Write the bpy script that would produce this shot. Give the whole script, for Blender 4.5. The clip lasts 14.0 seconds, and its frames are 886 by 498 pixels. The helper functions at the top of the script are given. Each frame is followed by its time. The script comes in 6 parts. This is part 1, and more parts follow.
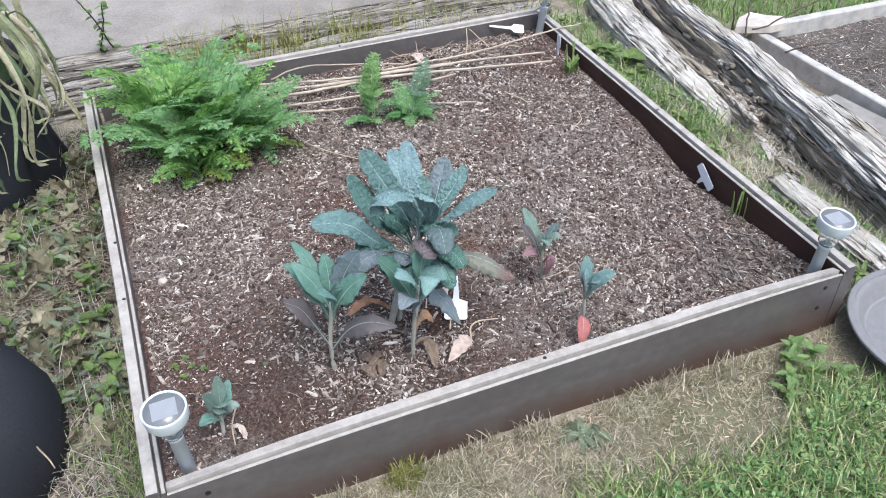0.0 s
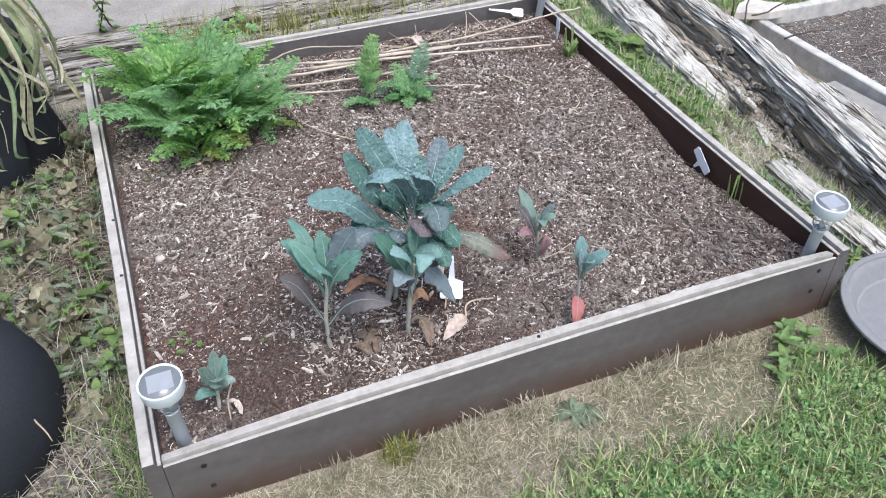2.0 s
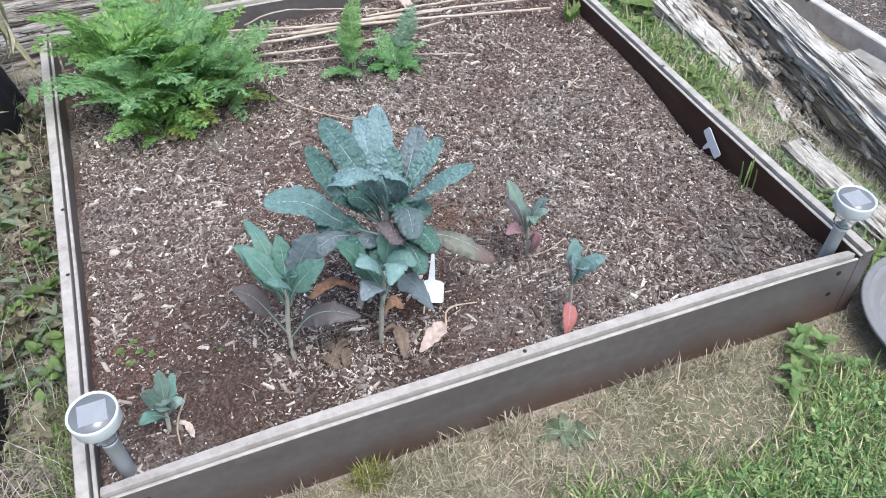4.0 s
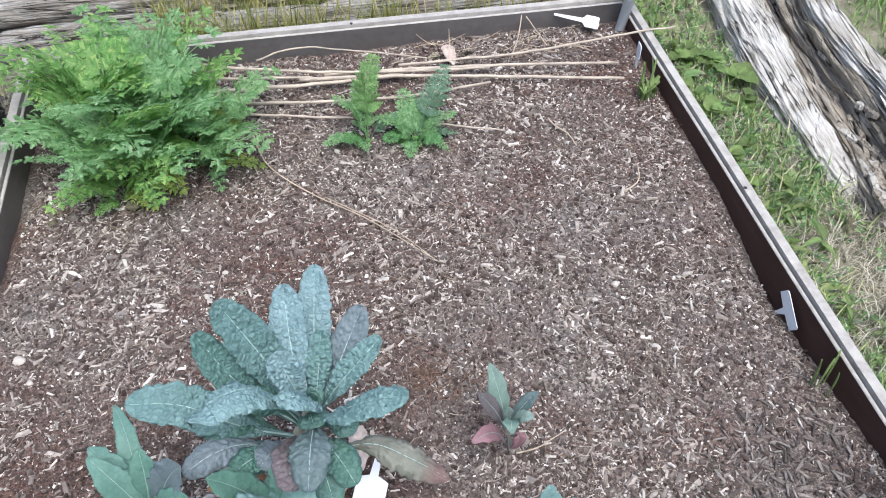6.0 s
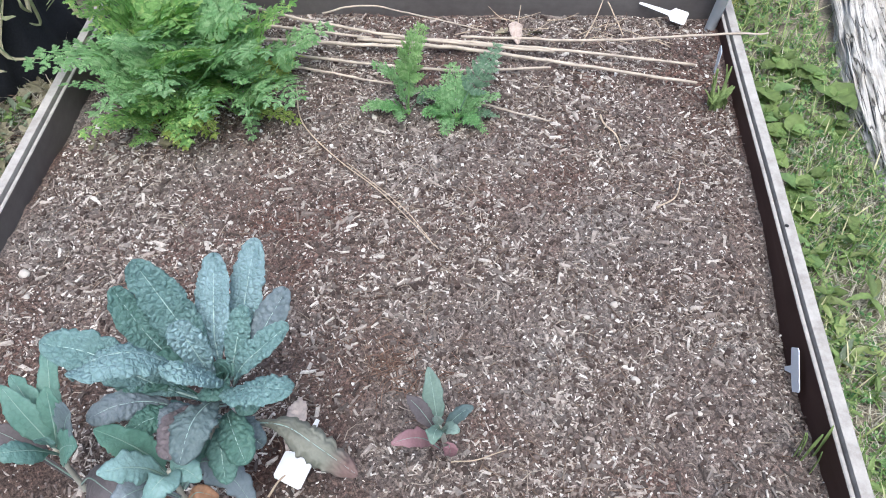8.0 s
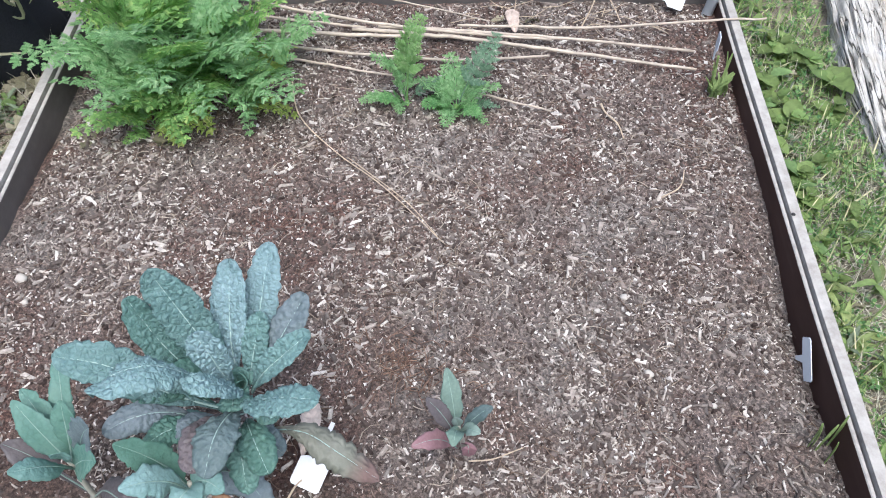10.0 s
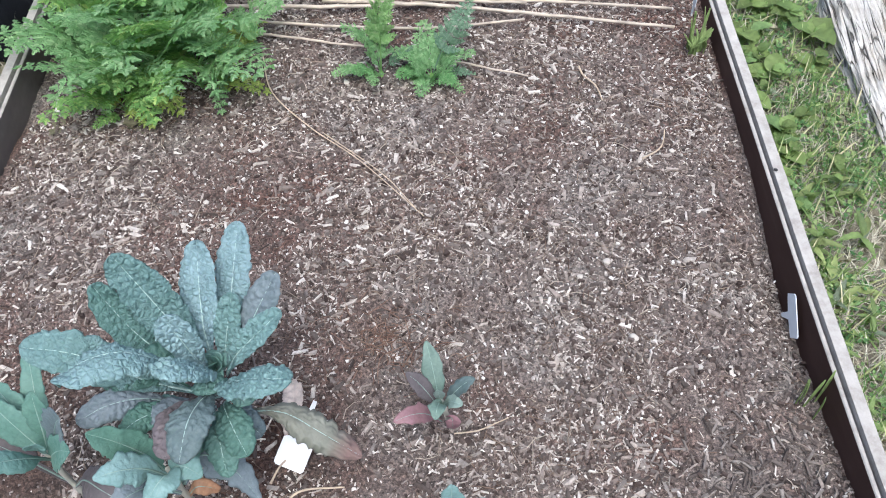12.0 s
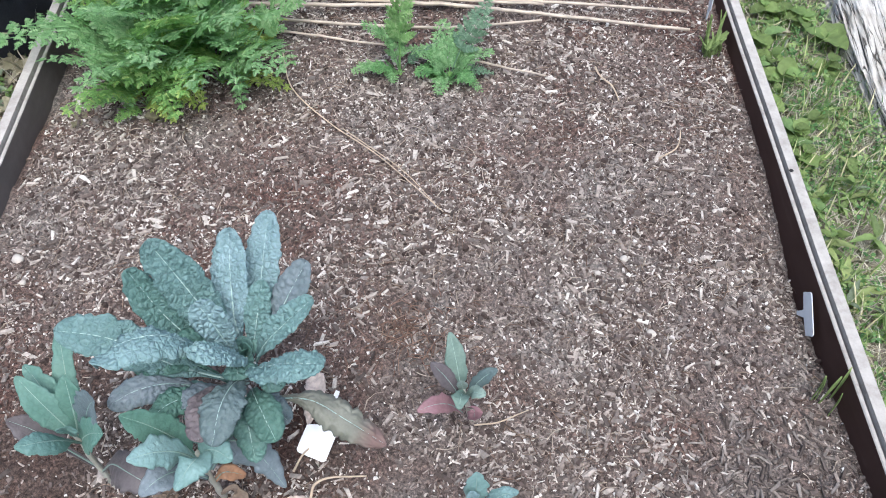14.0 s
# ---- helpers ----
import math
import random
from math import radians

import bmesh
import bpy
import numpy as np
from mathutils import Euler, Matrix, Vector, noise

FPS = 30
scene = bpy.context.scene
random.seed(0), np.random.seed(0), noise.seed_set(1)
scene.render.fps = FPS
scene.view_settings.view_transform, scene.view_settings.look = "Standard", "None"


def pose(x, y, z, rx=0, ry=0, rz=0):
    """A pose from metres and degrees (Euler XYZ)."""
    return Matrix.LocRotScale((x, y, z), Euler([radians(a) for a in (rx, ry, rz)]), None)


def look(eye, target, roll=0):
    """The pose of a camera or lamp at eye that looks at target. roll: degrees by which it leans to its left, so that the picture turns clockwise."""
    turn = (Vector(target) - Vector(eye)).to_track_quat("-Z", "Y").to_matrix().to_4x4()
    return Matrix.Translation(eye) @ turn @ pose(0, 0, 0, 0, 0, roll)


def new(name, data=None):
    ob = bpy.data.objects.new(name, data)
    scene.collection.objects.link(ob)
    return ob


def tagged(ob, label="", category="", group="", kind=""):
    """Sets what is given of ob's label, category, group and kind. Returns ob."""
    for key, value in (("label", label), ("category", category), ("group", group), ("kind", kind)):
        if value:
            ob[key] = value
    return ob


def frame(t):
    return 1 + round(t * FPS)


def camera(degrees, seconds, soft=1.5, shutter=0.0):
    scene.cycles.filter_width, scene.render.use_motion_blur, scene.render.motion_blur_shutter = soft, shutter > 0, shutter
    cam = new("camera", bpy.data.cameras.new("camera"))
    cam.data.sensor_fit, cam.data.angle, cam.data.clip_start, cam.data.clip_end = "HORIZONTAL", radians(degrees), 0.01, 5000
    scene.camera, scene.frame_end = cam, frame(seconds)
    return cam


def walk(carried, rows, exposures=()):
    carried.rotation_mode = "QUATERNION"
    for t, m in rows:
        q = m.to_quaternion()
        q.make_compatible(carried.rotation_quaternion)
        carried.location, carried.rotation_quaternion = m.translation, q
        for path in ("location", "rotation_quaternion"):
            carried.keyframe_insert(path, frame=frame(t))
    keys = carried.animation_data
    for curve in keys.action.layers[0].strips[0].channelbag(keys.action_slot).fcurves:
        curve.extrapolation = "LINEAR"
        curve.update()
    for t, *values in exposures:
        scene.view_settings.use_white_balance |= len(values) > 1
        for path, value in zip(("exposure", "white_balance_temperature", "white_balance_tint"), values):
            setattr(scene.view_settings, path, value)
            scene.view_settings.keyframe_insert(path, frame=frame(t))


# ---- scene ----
cam = camera(56.7, 14.0, 1.0)
PATH = [
    (0, (0.122, -0.766, 1.099), (0.692, 0.677, -0.163), -1.0),
    (0.5, (0.12, -0.766, 1.096), (0.726, 0.665, -0.162), -0.2),
    (1, (0.122, -0.769, 1.097), (0.733, 0.655, -0.167), 0.0),
    (1.5, (0.12, -0.774, 1.098), (0.715, 0.66, -0.164), -0.2),
    (2, (0.122, -0.784, 1.091), (0.686, 0.644, -0.192), -0.5),
    (2.2, (0.125, -0.785, 1.086), (0.687, 0.634, -0.206), -0.6),
    (4.3, (0.249, -0.595, 1.049), (0.753, 0.721, -0.371), -0.1),
    (4.5, (0.274, -0.554, 1.037), (0.79, 0.73, -0.408), 1.8),
    (5, (0.429, -0.487, 1.059), (0.768, 0.84, -0.398), 3.1),
    (5.5, (0.509, -0.416, 1.059), (0.785, 0.89, -0.432), 2.6),
    (6, (0.52, -0.287, 1.058), (0.785, 1.06, -0.396), 0.4),
    (6.5, (0.572, -0.229, 1.057), (0.61, 1.101, -0.435), -1.5),
    (7, (0.676, -0.219, 1.057), (0.693, 1.101, -0.446), 2.7),
    (7.5, (0.709, -0.226, 1.055), (0.638, 1.071, -0.467), 0.3),
    (7.7, (0.746, -0.239, 1.058), (0.658, 1.055, -0.465), -0.7),
    (9.8, (0.688, -0.219, 1.066), (0.665, 1.035, -0.492), 0.4),
    (10, (0.695, -0.214, 1.064), (0.674, 1.042, -0.492), 0.1),
    (10.5, (0.688, -0.202, 1.057), (0.665, 1.038, -0.512), -0.6),
    (11, (0.688, -0.202, 1.057), (0.665, 1.025, -0.522), -0.6),
    (11.5, (0.701, -0.207, 1.052), (0.676, 1.013, -0.532), -1.3),
    (12, (0.72, -0.205, 1.048), (0.707, 1.0, -0.548), -2.2),
    (12.5, (0.727, -0.201, 1.057), (0.711, 0.99, -0.549), -2.0),
    (13, (0.722, -0.218, 1.053), (0.7, 1.006, -0.528), -2.8),
    (13.5, (0.709, -0.211, 1.056), (0.701, 0.998, -0.537), -2.2),
    (14, (0.688, -0.225, 1.05), (0.681, 0.991, -0.538), -1.2),
]
walk(cam, [(t, look(eye, target, roll)) for t, eye, target, roll in PATH], [(0, 0.94, 5760, 8), (14, 0.94, 5760, 8)])

# ---- world and light ----
world = bpy.data.worlds.new("overcast_sky")
scene.world = world
world.use_nodes = True
wn = world.node_tree
sky = wn.nodes.new("ShaderNodeTexSky")
sky.sky_type = "NISHITA"
sky.sun_disc = False
sky.sun_elevation, sky.sun_rotation = radians(65), radians(170.5)
sky.air_density, sky.dust_density, sky.ozone_density = 1.0, 6.0, 0.6
wn.links.new(sky.outputs[0], wn.nodes["Background"].inputs[0])
wn.nodes["Background"].inputs[1].default_value = 0.112
sun_data = bpy.data.lights.new("sun", "SUN")
sun_data.energy, sun_data.angle, sun_data.color = 1.4, radians(35), (1.0, 0.97, 0.92)
sun = new("sun", sun_data)
sun.matrix_world = look((0.5 + 0.5, 0.5 - 3.0, 6.5), (0.5, 0.5, 0))


# ---- materials ----
class Nodes:
    """Small helper to write node materials."""

    def __init__(self, name):
        self.m = bpy.data.materials.new(name)
        self.m.use_nodes = True
        self.t = self.m.node_tree
        self.b = self.t.nodes["Principled BSDF"]

    def add(self, kind, **values):
        n = self.t.nodes.new(kind)
        for key, value in values.items():
            n.inputs[key.replace("_", " ")].default_value = value
        return n

    def link(self, a, b):
        self.t.links.new(a, b)

    def coords(self, stretch=(1, 1, 1)):
        c = self.add("ShaderNodeTexCoord")
        m = self.add("ShaderNodeMapping", Scale=stretch)
        self.link(c.outputs["Object"], m.inputs["Vector"])
        return m.outputs[0]

    def noise(self, scale, detail=4.0, rough=0.6, stretch=(1, 1, 1)):
        n = self.add("ShaderNodeTexNoise", Scale=scale, Detail=detail, Roughness=rough)
        self.link(self.coords(stretch), n.inputs["Vector"])
        return n.outputs["Fac"]

    def ramp(self, fac, stops):
        r = self.add("ShaderNodeValToRGB")
        el = r.color_ramp.elements
        el[0].position, el[0].color = stops[0][0], (*stops[0][1], 1)
        el[1].position, el[1].color = stops[-1][0], (*stops[-1][1], 1)
        for p, c in stops[1:-1]:
            e = el.new(p)
            e.color = (*c, 1)
        self.link(fac, r.inputs[0])
        return r.outputs[0]

    def mix(self, fac, a, b, blend="MIX"):
        n = self.t.nodes.new("ShaderNodeMix")
        n.data_type, n.blend_type = "RGBA", blend
        for socket, value in ((n.inputs[0], fac), (n.inputs[6], a), (n.inputs[7], b)):
            if isinstance(value, (int, float)):
                socket.default_value = value
            elif isinstance(value, tuple):
                socket.default_value = (*value, 1)
            else:
                self.link(value, socket)
        return n.outputs[2]

    def bump(self, height, strength=0.4, distance=0.002, after=None):
        n = self.add("ShaderNodeBump", Strength=strength, Distance=distance)
        self.link(height, n.inputs["Height"])
        if after:
            self.link(after, n.inputs["Normal"])
        self.link(n.outputs[0], self.b.inputs["Normal"])
        return n.outputs[0]

    def done(self, colour, rough=0.8, metal=0.0, spec=0.3):
        if isinstance(colour, tuple):
            self.b.inputs["Base Color"].default_value = (*colour, 1)
        else:
            self.link(colour, self.b.inputs["Base Color"])
        if isinstance(rough, float):
            self.b.inputs["Roughness"].default_value = rough
        else:
            self.link(rough, self.b.inputs["Roughness"])
        self.b.inputs["Metallic"].default_value = metal
        self.b.inputs["Specular IOR Level"].default_value = spec
        return self.m

    def island(self):
        return self.add("ShaderNodeNewGeometry").outputs["Random Per Island"]

    def each(self):
        return self.add("ShaderNodeObjectInfo").outputs["Random"]


def soil_material(name, low, mid, high, damp=None):
    """damp: the middle of a watered patch, from the object's origin."""
    n = Nodes(name)
    big = n.ramp(n.noise(5.0, 3.0), [(0.35, low), (0.5, mid), (0.66, high)])
    fine = n.ramp(n.noise(210.0, 8.0, 0.8), [(0.36, (0.28, 0.27, 0.26)), (0.5, (0.95, 0.95, 0.95)), (0.62, (2.2, 2.1, 2.0))])
    c = n.mix(1.0, big, fine, "MULTIPLY")
    if damp:
        far = n.add("ShaderNodeVectorMath")
        far.operation = "DISTANCE"
        n.link(n.coords(), far.inputs[0])
        far.inputs[1].default_value = damp
        edge = n.add("ShaderNodeMath")
        edge.operation = "MULTIPLY_ADD"
        n.link(n.noise(16.0, 4.0), edge.inputs[0])
        edge.inputs[1].default_value = 0.16
        n.link(far.outputs["Value"], edge.inputs[2])
        c = n.mix(1.0, c, n.ramp(edge.outputs[0], [(0.25, (0.62, 0.6, 0.58)), (0.4, (1, 1, 1))]), "MULTIPLY")
    v = n.add("ShaderNodeTexVoronoi", Scale=95.0)
    n.link(n.coords(), v.inputs["Vector"])
    b1 = n.bump(n.noise(120.0, 8.0, 0.75), 0.9, 0.006)
    n.bump(v.outputs["Distance"], 0.5, 0.004, b1)
    return n.done(c, 0.95, 0.0, 0.15)


def piece_material(name, stops, rough=0.85, fine=220.0):
    """Loose pieces that differ one by one."""
    n = Nodes(name)
    c = n.ramp(n.island(), stops)
    g = n.ramp(n.noise(fine, 3.0), [(0.3, (0.7, 0.7, 0.7)), (0.7, (1.2, 1.2, 1.2))])
    c = n.mix(1.0, c, g, "MULTIPLY")
    n.bump(n.noise(fine * 1.5), 0.4, 0.001)
    return n.done(c, rough, 0.0, 0.25)


def board_material():
    n = Nodes("brown_composite_board")
    streak = n.noise(5.0, 6.0, 0.6, (1, 1, 5))
    spots = n.noise(60.0, 4.0)
    c = n.ramp(streak, [(0.3, (0.086, 0.077, 0.075)), (0.5, (0.104, 0.096, 0.094)), (0.75, (0.128, 0.12, 0.119))])
    c = n.mix(1.0, c, n.ramp(spots, [(0.3, (0.86, 0.86, 0.86)), (0.7, (1.12, 1.12, 1.12))]), "MULTIPLY")
    # Darker and browner towards the bottom, with an uneven upper edge.
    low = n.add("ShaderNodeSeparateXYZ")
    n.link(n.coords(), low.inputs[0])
    low_band = n.add("ShaderNodeMath")
    low_band.operation = "MULTIPLY_ADD"
    n.link(n.noise(9.0, 5.0, 0.6, (1, 1, 0.6)), low_band.inputs[0])
    low_band.inputs[1].default_value = 0.09
    n.link(low.outputs["Z"], low_band.inputs[2])
    c = n.mix(n.ramp(low_band.outputs[0], [(0.06, (0.9, 0.9, 0.9)), (0.12, (0, 0, 0))]), c, (0.07, 0.039, 0.028))
    n.bump(n.noise(180.0, 4.0, 0.6, (1, 1, 1)), 0.15, 0.001)
    return n.done(c, 0.42, 0.0, 0.5)


def rim_material():
    n = Nodes("sun_bleached_board_edge")
    c = n.ramp(n.noise(38.0, 7.0, 0.75), [(0.28, (0.26, 0.238, 0.215)), (0.5, (0.385, 0.36, 0.332)), (0.72, (0.48, 0.455, 0.425))])
    n.bump(n.noise(220.0, 4.0), 0.25, 0.001)
    return n.done(c, 0.75, 0.0, 0.3)


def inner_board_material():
    # Darker, redder brown than BOARD; worn only by the right board's inner face.
    n = Nodes("dark_brown_board")
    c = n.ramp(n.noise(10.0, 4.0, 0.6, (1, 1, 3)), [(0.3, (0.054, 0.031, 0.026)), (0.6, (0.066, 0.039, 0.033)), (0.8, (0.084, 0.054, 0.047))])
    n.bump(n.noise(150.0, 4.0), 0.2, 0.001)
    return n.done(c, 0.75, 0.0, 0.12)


def wood_material(name, dark, mid, light):
    """Weathered timber: grain and long cracks run along the object's own z."""
    n = Nodes(name)
    bent = n.add("ShaderNodeVectorMath")
    wob = n.add("ShaderNodeTexNoise", Scale=1.0, Detail=2.0)
    bent.operation = "MULTIPLY_ADD"
    n.link(n.coords((14, 14, 9)), wob.inputs["Vector"])
    n.link(n.coords((105, 105, 3.0)), bent.inputs[2])
    n.link(wob.outputs["Color"], bent.inputs[0])
    bent.inputs[1].default_value = (0.7, 0.7, 0.2)
    grain = n.add("ShaderNodeTexNoise", Scale=2.4, Detail=7.0, Roughness=0.68)
    n.link(bent.outputs[0], grain.inputs["Vector"])
    g = grain.outputs["Fac"]
    cells = n.add("ShaderNodeTexVoronoi", Scale=1.0)
    cells.feature = "DISTANCE_TO_EDGE"
    n.link(bent.outputs[0], cells.inputs["Vector"])
    wide = n.add("ShaderNodeMath")
    wide.operation = "MULTIPLY_ADD"
    n.link(n.noise(1.0, 4.0, 0.6, (30, 30, 9)), wide.inputs[0])
    wide.inputs[1].default_value = -0.3
    n.link(cells.outputs["Distance"], wide.inputs[2])
    shift = n.add("ShaderNodeMath")
    n.link(wide.outputs[0], shift.inputs[0])
    shift.inputs[1].default_value = 0.5
    c = n.ramp(g, [(0.26, dark), (0.46, mid), (0.68, light)])
    c = n.mix(n.ramp(shift.outputs[0], [(0.345, (1, 1, 1)), (0.38, (0, 0, 0))]), c, tuple(x * 0.45 for x in dark))
    patch = n.ramp(n.noise(9.0, 5.0, 0.7), [(0.35, (0.72, 0.68, 0.62)), (0.6, (1.08, 1.08, 1.08))])
    c = n.mix(1.0, c, patch, "MULTIPLY")
    b1 = n.bump(n.ramp(shift.outputs[0], [(0.34, (0, 0, 0)), (0.4, (1, 1, 1))]), 0.9, 0.006)
    n.bump(g, 0.8, 0.004, b1)
    return n.done(c, 0.9, 0.0, 0.15)


def kale_material(name, low, high, bullate=1.0):
    """Waxy kale leaf: raised cells paler in the middle, darker at the fine veins between."""
    n = Nodes(name)
    c = n.ramp(n.noise(45.0, 4.0, 0.65), [(0.25, low), (0.75, high)])
    tint = n.ramp(n.each(), [(0.0, (0.7, 0.79, 0.74)), (1.0, (1.2, 1.15, 1.2))])
    c = n.mix(1.0, c, tint, "MULTIPLY")
    v = n.add("ShaderNodeTexVoronoi", Scale=170.0)
    v.feature = "DISTANCE_TO_EDGE"
    n.link(n.coords(), v.inputs["Vector"])
    cell_tone = n.ramp(v.outputs["Distance"], [(0.02, tuple(1 - x * min(1.0, bullate + 0.2) for x in (0.09, 0.075, 0.085))), (0.24, (1.05, 1.05, 1.06))])
    c = n.mix(1.0, c, cell_tone, "MULTIPLY")
    b1 = n.bump(n.ramp(v.outputs["Distance"], [(0.0, (0, 0, 0)), (0.3, (1, 1, 1))]), min(1.0, 0.7 * bullate), 0.0016)
    n.bump(n.noise(260.0, 4.0), 0.4, 0.0015, b1)
    n.b.inputs["Subsurface Weight"].default_value = 0.06
    n.b.inputs["Subsurface Radius"].default_value = (0.004, 0.006, 0.004)
    return n.done(c, 0.58, 0.0, 0.32)


def withering_material(tip):
    """Grey-olive leaf that reddens round its tip."""
    n = Nodes("withering_kale")
    c = n.ramp(n.noise(50.0, 4.0, 0.65), [(0.25, (0.125, 0.13, 0.105)), (0.75, (0.215, 0.22, 0.185))])
    off = n.add("ShaderNodeVectorMath")
    off.operation = "DISTANCE"
    n.link(n.coords(), off.inputs[0])
    off.inputs[1].default_value = tip
    c = n.mix(n.ramp(off.outputs["Value"], [(0.016, (0.8, 0.8, 0.8)), (0.042, (0, 0, 0))]), c, (0.17, 0.1, 0.095))
    n.bump(n.noise(240.0, 4.0), 0.4, 0.0015)
    return n.done(c, 0.6, 0.0, 0.3)


def green_material(name, stops, by_island=True, rough=0.6, thin=0.3):
    n = Nodes(name)
    c = n.ramp(n.island() if by_island else n.each(), stops)
    g = n.ramp(n.noise(90.0, 3.0), [(0.3, (0.78, 0.78, 0.78)), (0.7, (1.18, 1.18, 1.18))])
    c = n.mix(1.0, c, g, "MULTIPLY")
    m = n.done(c, rough, 0.0, 0.3)
    if thin:
        tr, mx = n.add("ShaderNodeBsdfTranslucent"), n.add("ShaderNodeMixShader", Fac=thin)
        n.link(n.mix(1.0, c, (1.25, 1.2, 0.8), "MULTIPLY"), tr.inputs["Color"])
        n.link(n.b.outputs[0], mx.inputs[1])
        n.link(tr.outputs[0], mx.inputs[2])
        n.link(mx.outputs[0], n.t.nodes["Material Output"].inputs["Surface"])
    return m


def plain_material(name, colour, rough=0.6, metal=0.0, spec=0.4, grain=0.15, scale=80.0):
    n = Nodes(name)
    lo, hi = tuple(x * (1 - grain) for x in colour), tuple(min(1, x * (1 + grain)) for x in colour)
    c = n.ramp(n.noise(scale, 5.0), [(0.3, lo), (0.7, hi)])
    n.bump(n.noise(scale * 3), 0.12, 0.001)
    return n.done(c, rough, metal, spec)


def ground_material():
    n = Nodes("lawn_earth")
    c = n.ramp(n.noise(14.0, 5.0, 0.65), [(0.3, (0.2, 0.172, 0.137)), (0.5, (0.335, 0.292, 0.238)), (0.7, (0.48, 0.42, 0.355))])
    f = n.ramp(n.noise(190.0, 5.0, 0.7), [(0.3, (0.5, 0.5, 0.5)), (0.7, (1.35, 1.32, 1.28))])
    c = n.mix(1.0, c, f, "MULTIPLY")
    far = n.noise(0.9, 6.0, 0.7)
    c = n.mix(n.ramp(far, [(0.45, (0, 0, 0)), (0.6, (0.6, 0.6, 0.6))]), c, (0.075, 0.11, 0.03))
    n.bump(n.noise(150.0, 8.0, 0.75), 0.9, 0.006)
    return n.done(c, 0.95, 0.0, 0.15)


def concrete_material():
    n = Nodes("worn_concrete")
    c = n.ramp(n.noise(6.0, 6.0, 0.7), [(0.3, (0.225, 0.207, 0.188)), (0.5, (0.285, 0.264, 0.24)), (0.72, (0.35, 0.326, 0.298))])
    f = n.ramp(n.noise(130.0, 5.0, 0.7), [(0.3, (0.72, 0.72, 0.72)), (0.7, (1.15, 1.15, 1.15))])
    c = n.mix(1.0, c, f, "MULTIPLY")
    n.bump(n.noise(200.0, 6.0), 0.5, 0.003)
    return n.done(c, 0.92, 0.0, 0.2)


def glass_material():
    n = Nodes("clear_plastic")
    n.b.inputs["Transmission Weight"].default_value = 1.0
    n.b.inputs["IOR"].default_value = 1.4
    return n.done((0.98, 0.99, 1.0), 0.06, 0.0, 0.5)


SOIL = soil_material("dark_garden_soil", (0.112, 0.07, 0.059), (0.146, 0.111, 0.098), (0.176, 0.157, 0.145), (-0.27, -0.48, 0.1))
GREY_SOIL = soil_material("grey_garden_soil", (0.085, 0.078, 0.074), (0.115, 0.107, 0.101), (0.15, 0.142, 0.135))
BARK_CHIP = piece_material("mulch_chips", [(0.0, (0.055, 0.042, 0.036)), (0.2, (0.122, 0.095, 0.083)), (0.42, (0.236, 0.196, 0.171)), (0.7, (0.365, 0.318, 0.28)), (0.9, (0.5, 0.455, 0.405)), (1.0, (0.7, 0.655, 0.6))])
CRUMB = piece_material("soil_crumbs", [(0.0, (0.05, 0.035, 0.03)), (0.5, (0.108, 0.081, 0.071)), (1.0, (0.2, 0.168, 0.15))], 0.95)
DARK_BARK = piece_material("dark_bark", [(0.0, (0.06, 0.047, 0.041)), (0.6, (0.13, 0.108, 0.096)), (1.0, (0.27, 0.24, 0.215))])
PERLITE = piece_material("pale_specks", [(0.0, (0.42, 0.38, 0.34)), (0.5, (0.6, 0.56, 0.52)), (1.0, (0.78, 0.76, 0.73))])
FIBRE = piece_material("dry_fibres", [(0.0, (0.1, 0.06, 0.043)), (0.5, (0.21, 0.15, 0.115)), (0.8, (0.34, 0.28, 0.225)), (1.0, (0.52, 0.45, 0.37))])
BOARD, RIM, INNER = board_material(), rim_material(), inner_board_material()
SCREW = plain_material("dark_screw", (0.02, 0.018, 0.017), 0.5)
SILVER_WOOD = wood_material("silvered_wood", (0.27, 0.25, 0.225), (0.53, 0.51, 0.475), (0.71, 0.695, 0.665))
ROTTEN_WOOD = wood_material("rotten_wood", (0.13, 0.108, 0.09), (0.33, 0.29, 0.245), (0.54, 0.5, 0.44))
FLANK_WOOD = wood_material("crumbling_wood", (0.15, 0.126, 0.1), (0.3, 0.264, 0.218), (0.46, 0.42, 0.355))
GREY_WOOD = wood_material("grey_weathered_wood", (0.09, 0.08, 0.07), (0.26, 0.245, 0.225), (0.47, 0.455, 0.43))
KALE = kale_material("blue_green_kale", (0.133, 0.216, 0.220), (0.200, 0.299, 0.309))
KALE_LIGHT = kale_material("pale_blue_green_kale", (0.155, 0.244, 0.247), (0.230, 0.333, 0.343))
KALE_MID = kale_material("mid_green_kale", (0.095, 0.170, 0.162), (0.157, 0.252, 0.246))
KALE_DUSK = kale_material("dusky_kale", (0.095, 0.125, 0.135), (0.165, 0.205, 0.22), 0.3)
KALE_GREEN = kale_material("green_kale", (0.069, 0.143, 0.121), (0.132, 0.224, 0.196), 0.5)
YOUNG = kale_material("young_blue_green_kale", (0.114, 0.202, 0.186), (0.186, 0.294, 0.278), 0.25)
YOUNG_GREEN = kale_material("young_green_kale", (0.078, 0.163, 0.129), (0.140, 0.244, 0.202), 0.25)
YOUNG_GREY = kale_material("greyish_young_kale", (0.14, 0.195, 0.17), (0.22, 0.285, 0.25), 0.25)
KALE_PURPLE = kale_material("purple_kale", (0.088, 0.072, 0.078), (0.15, 0.128, 0.135), 0.12)
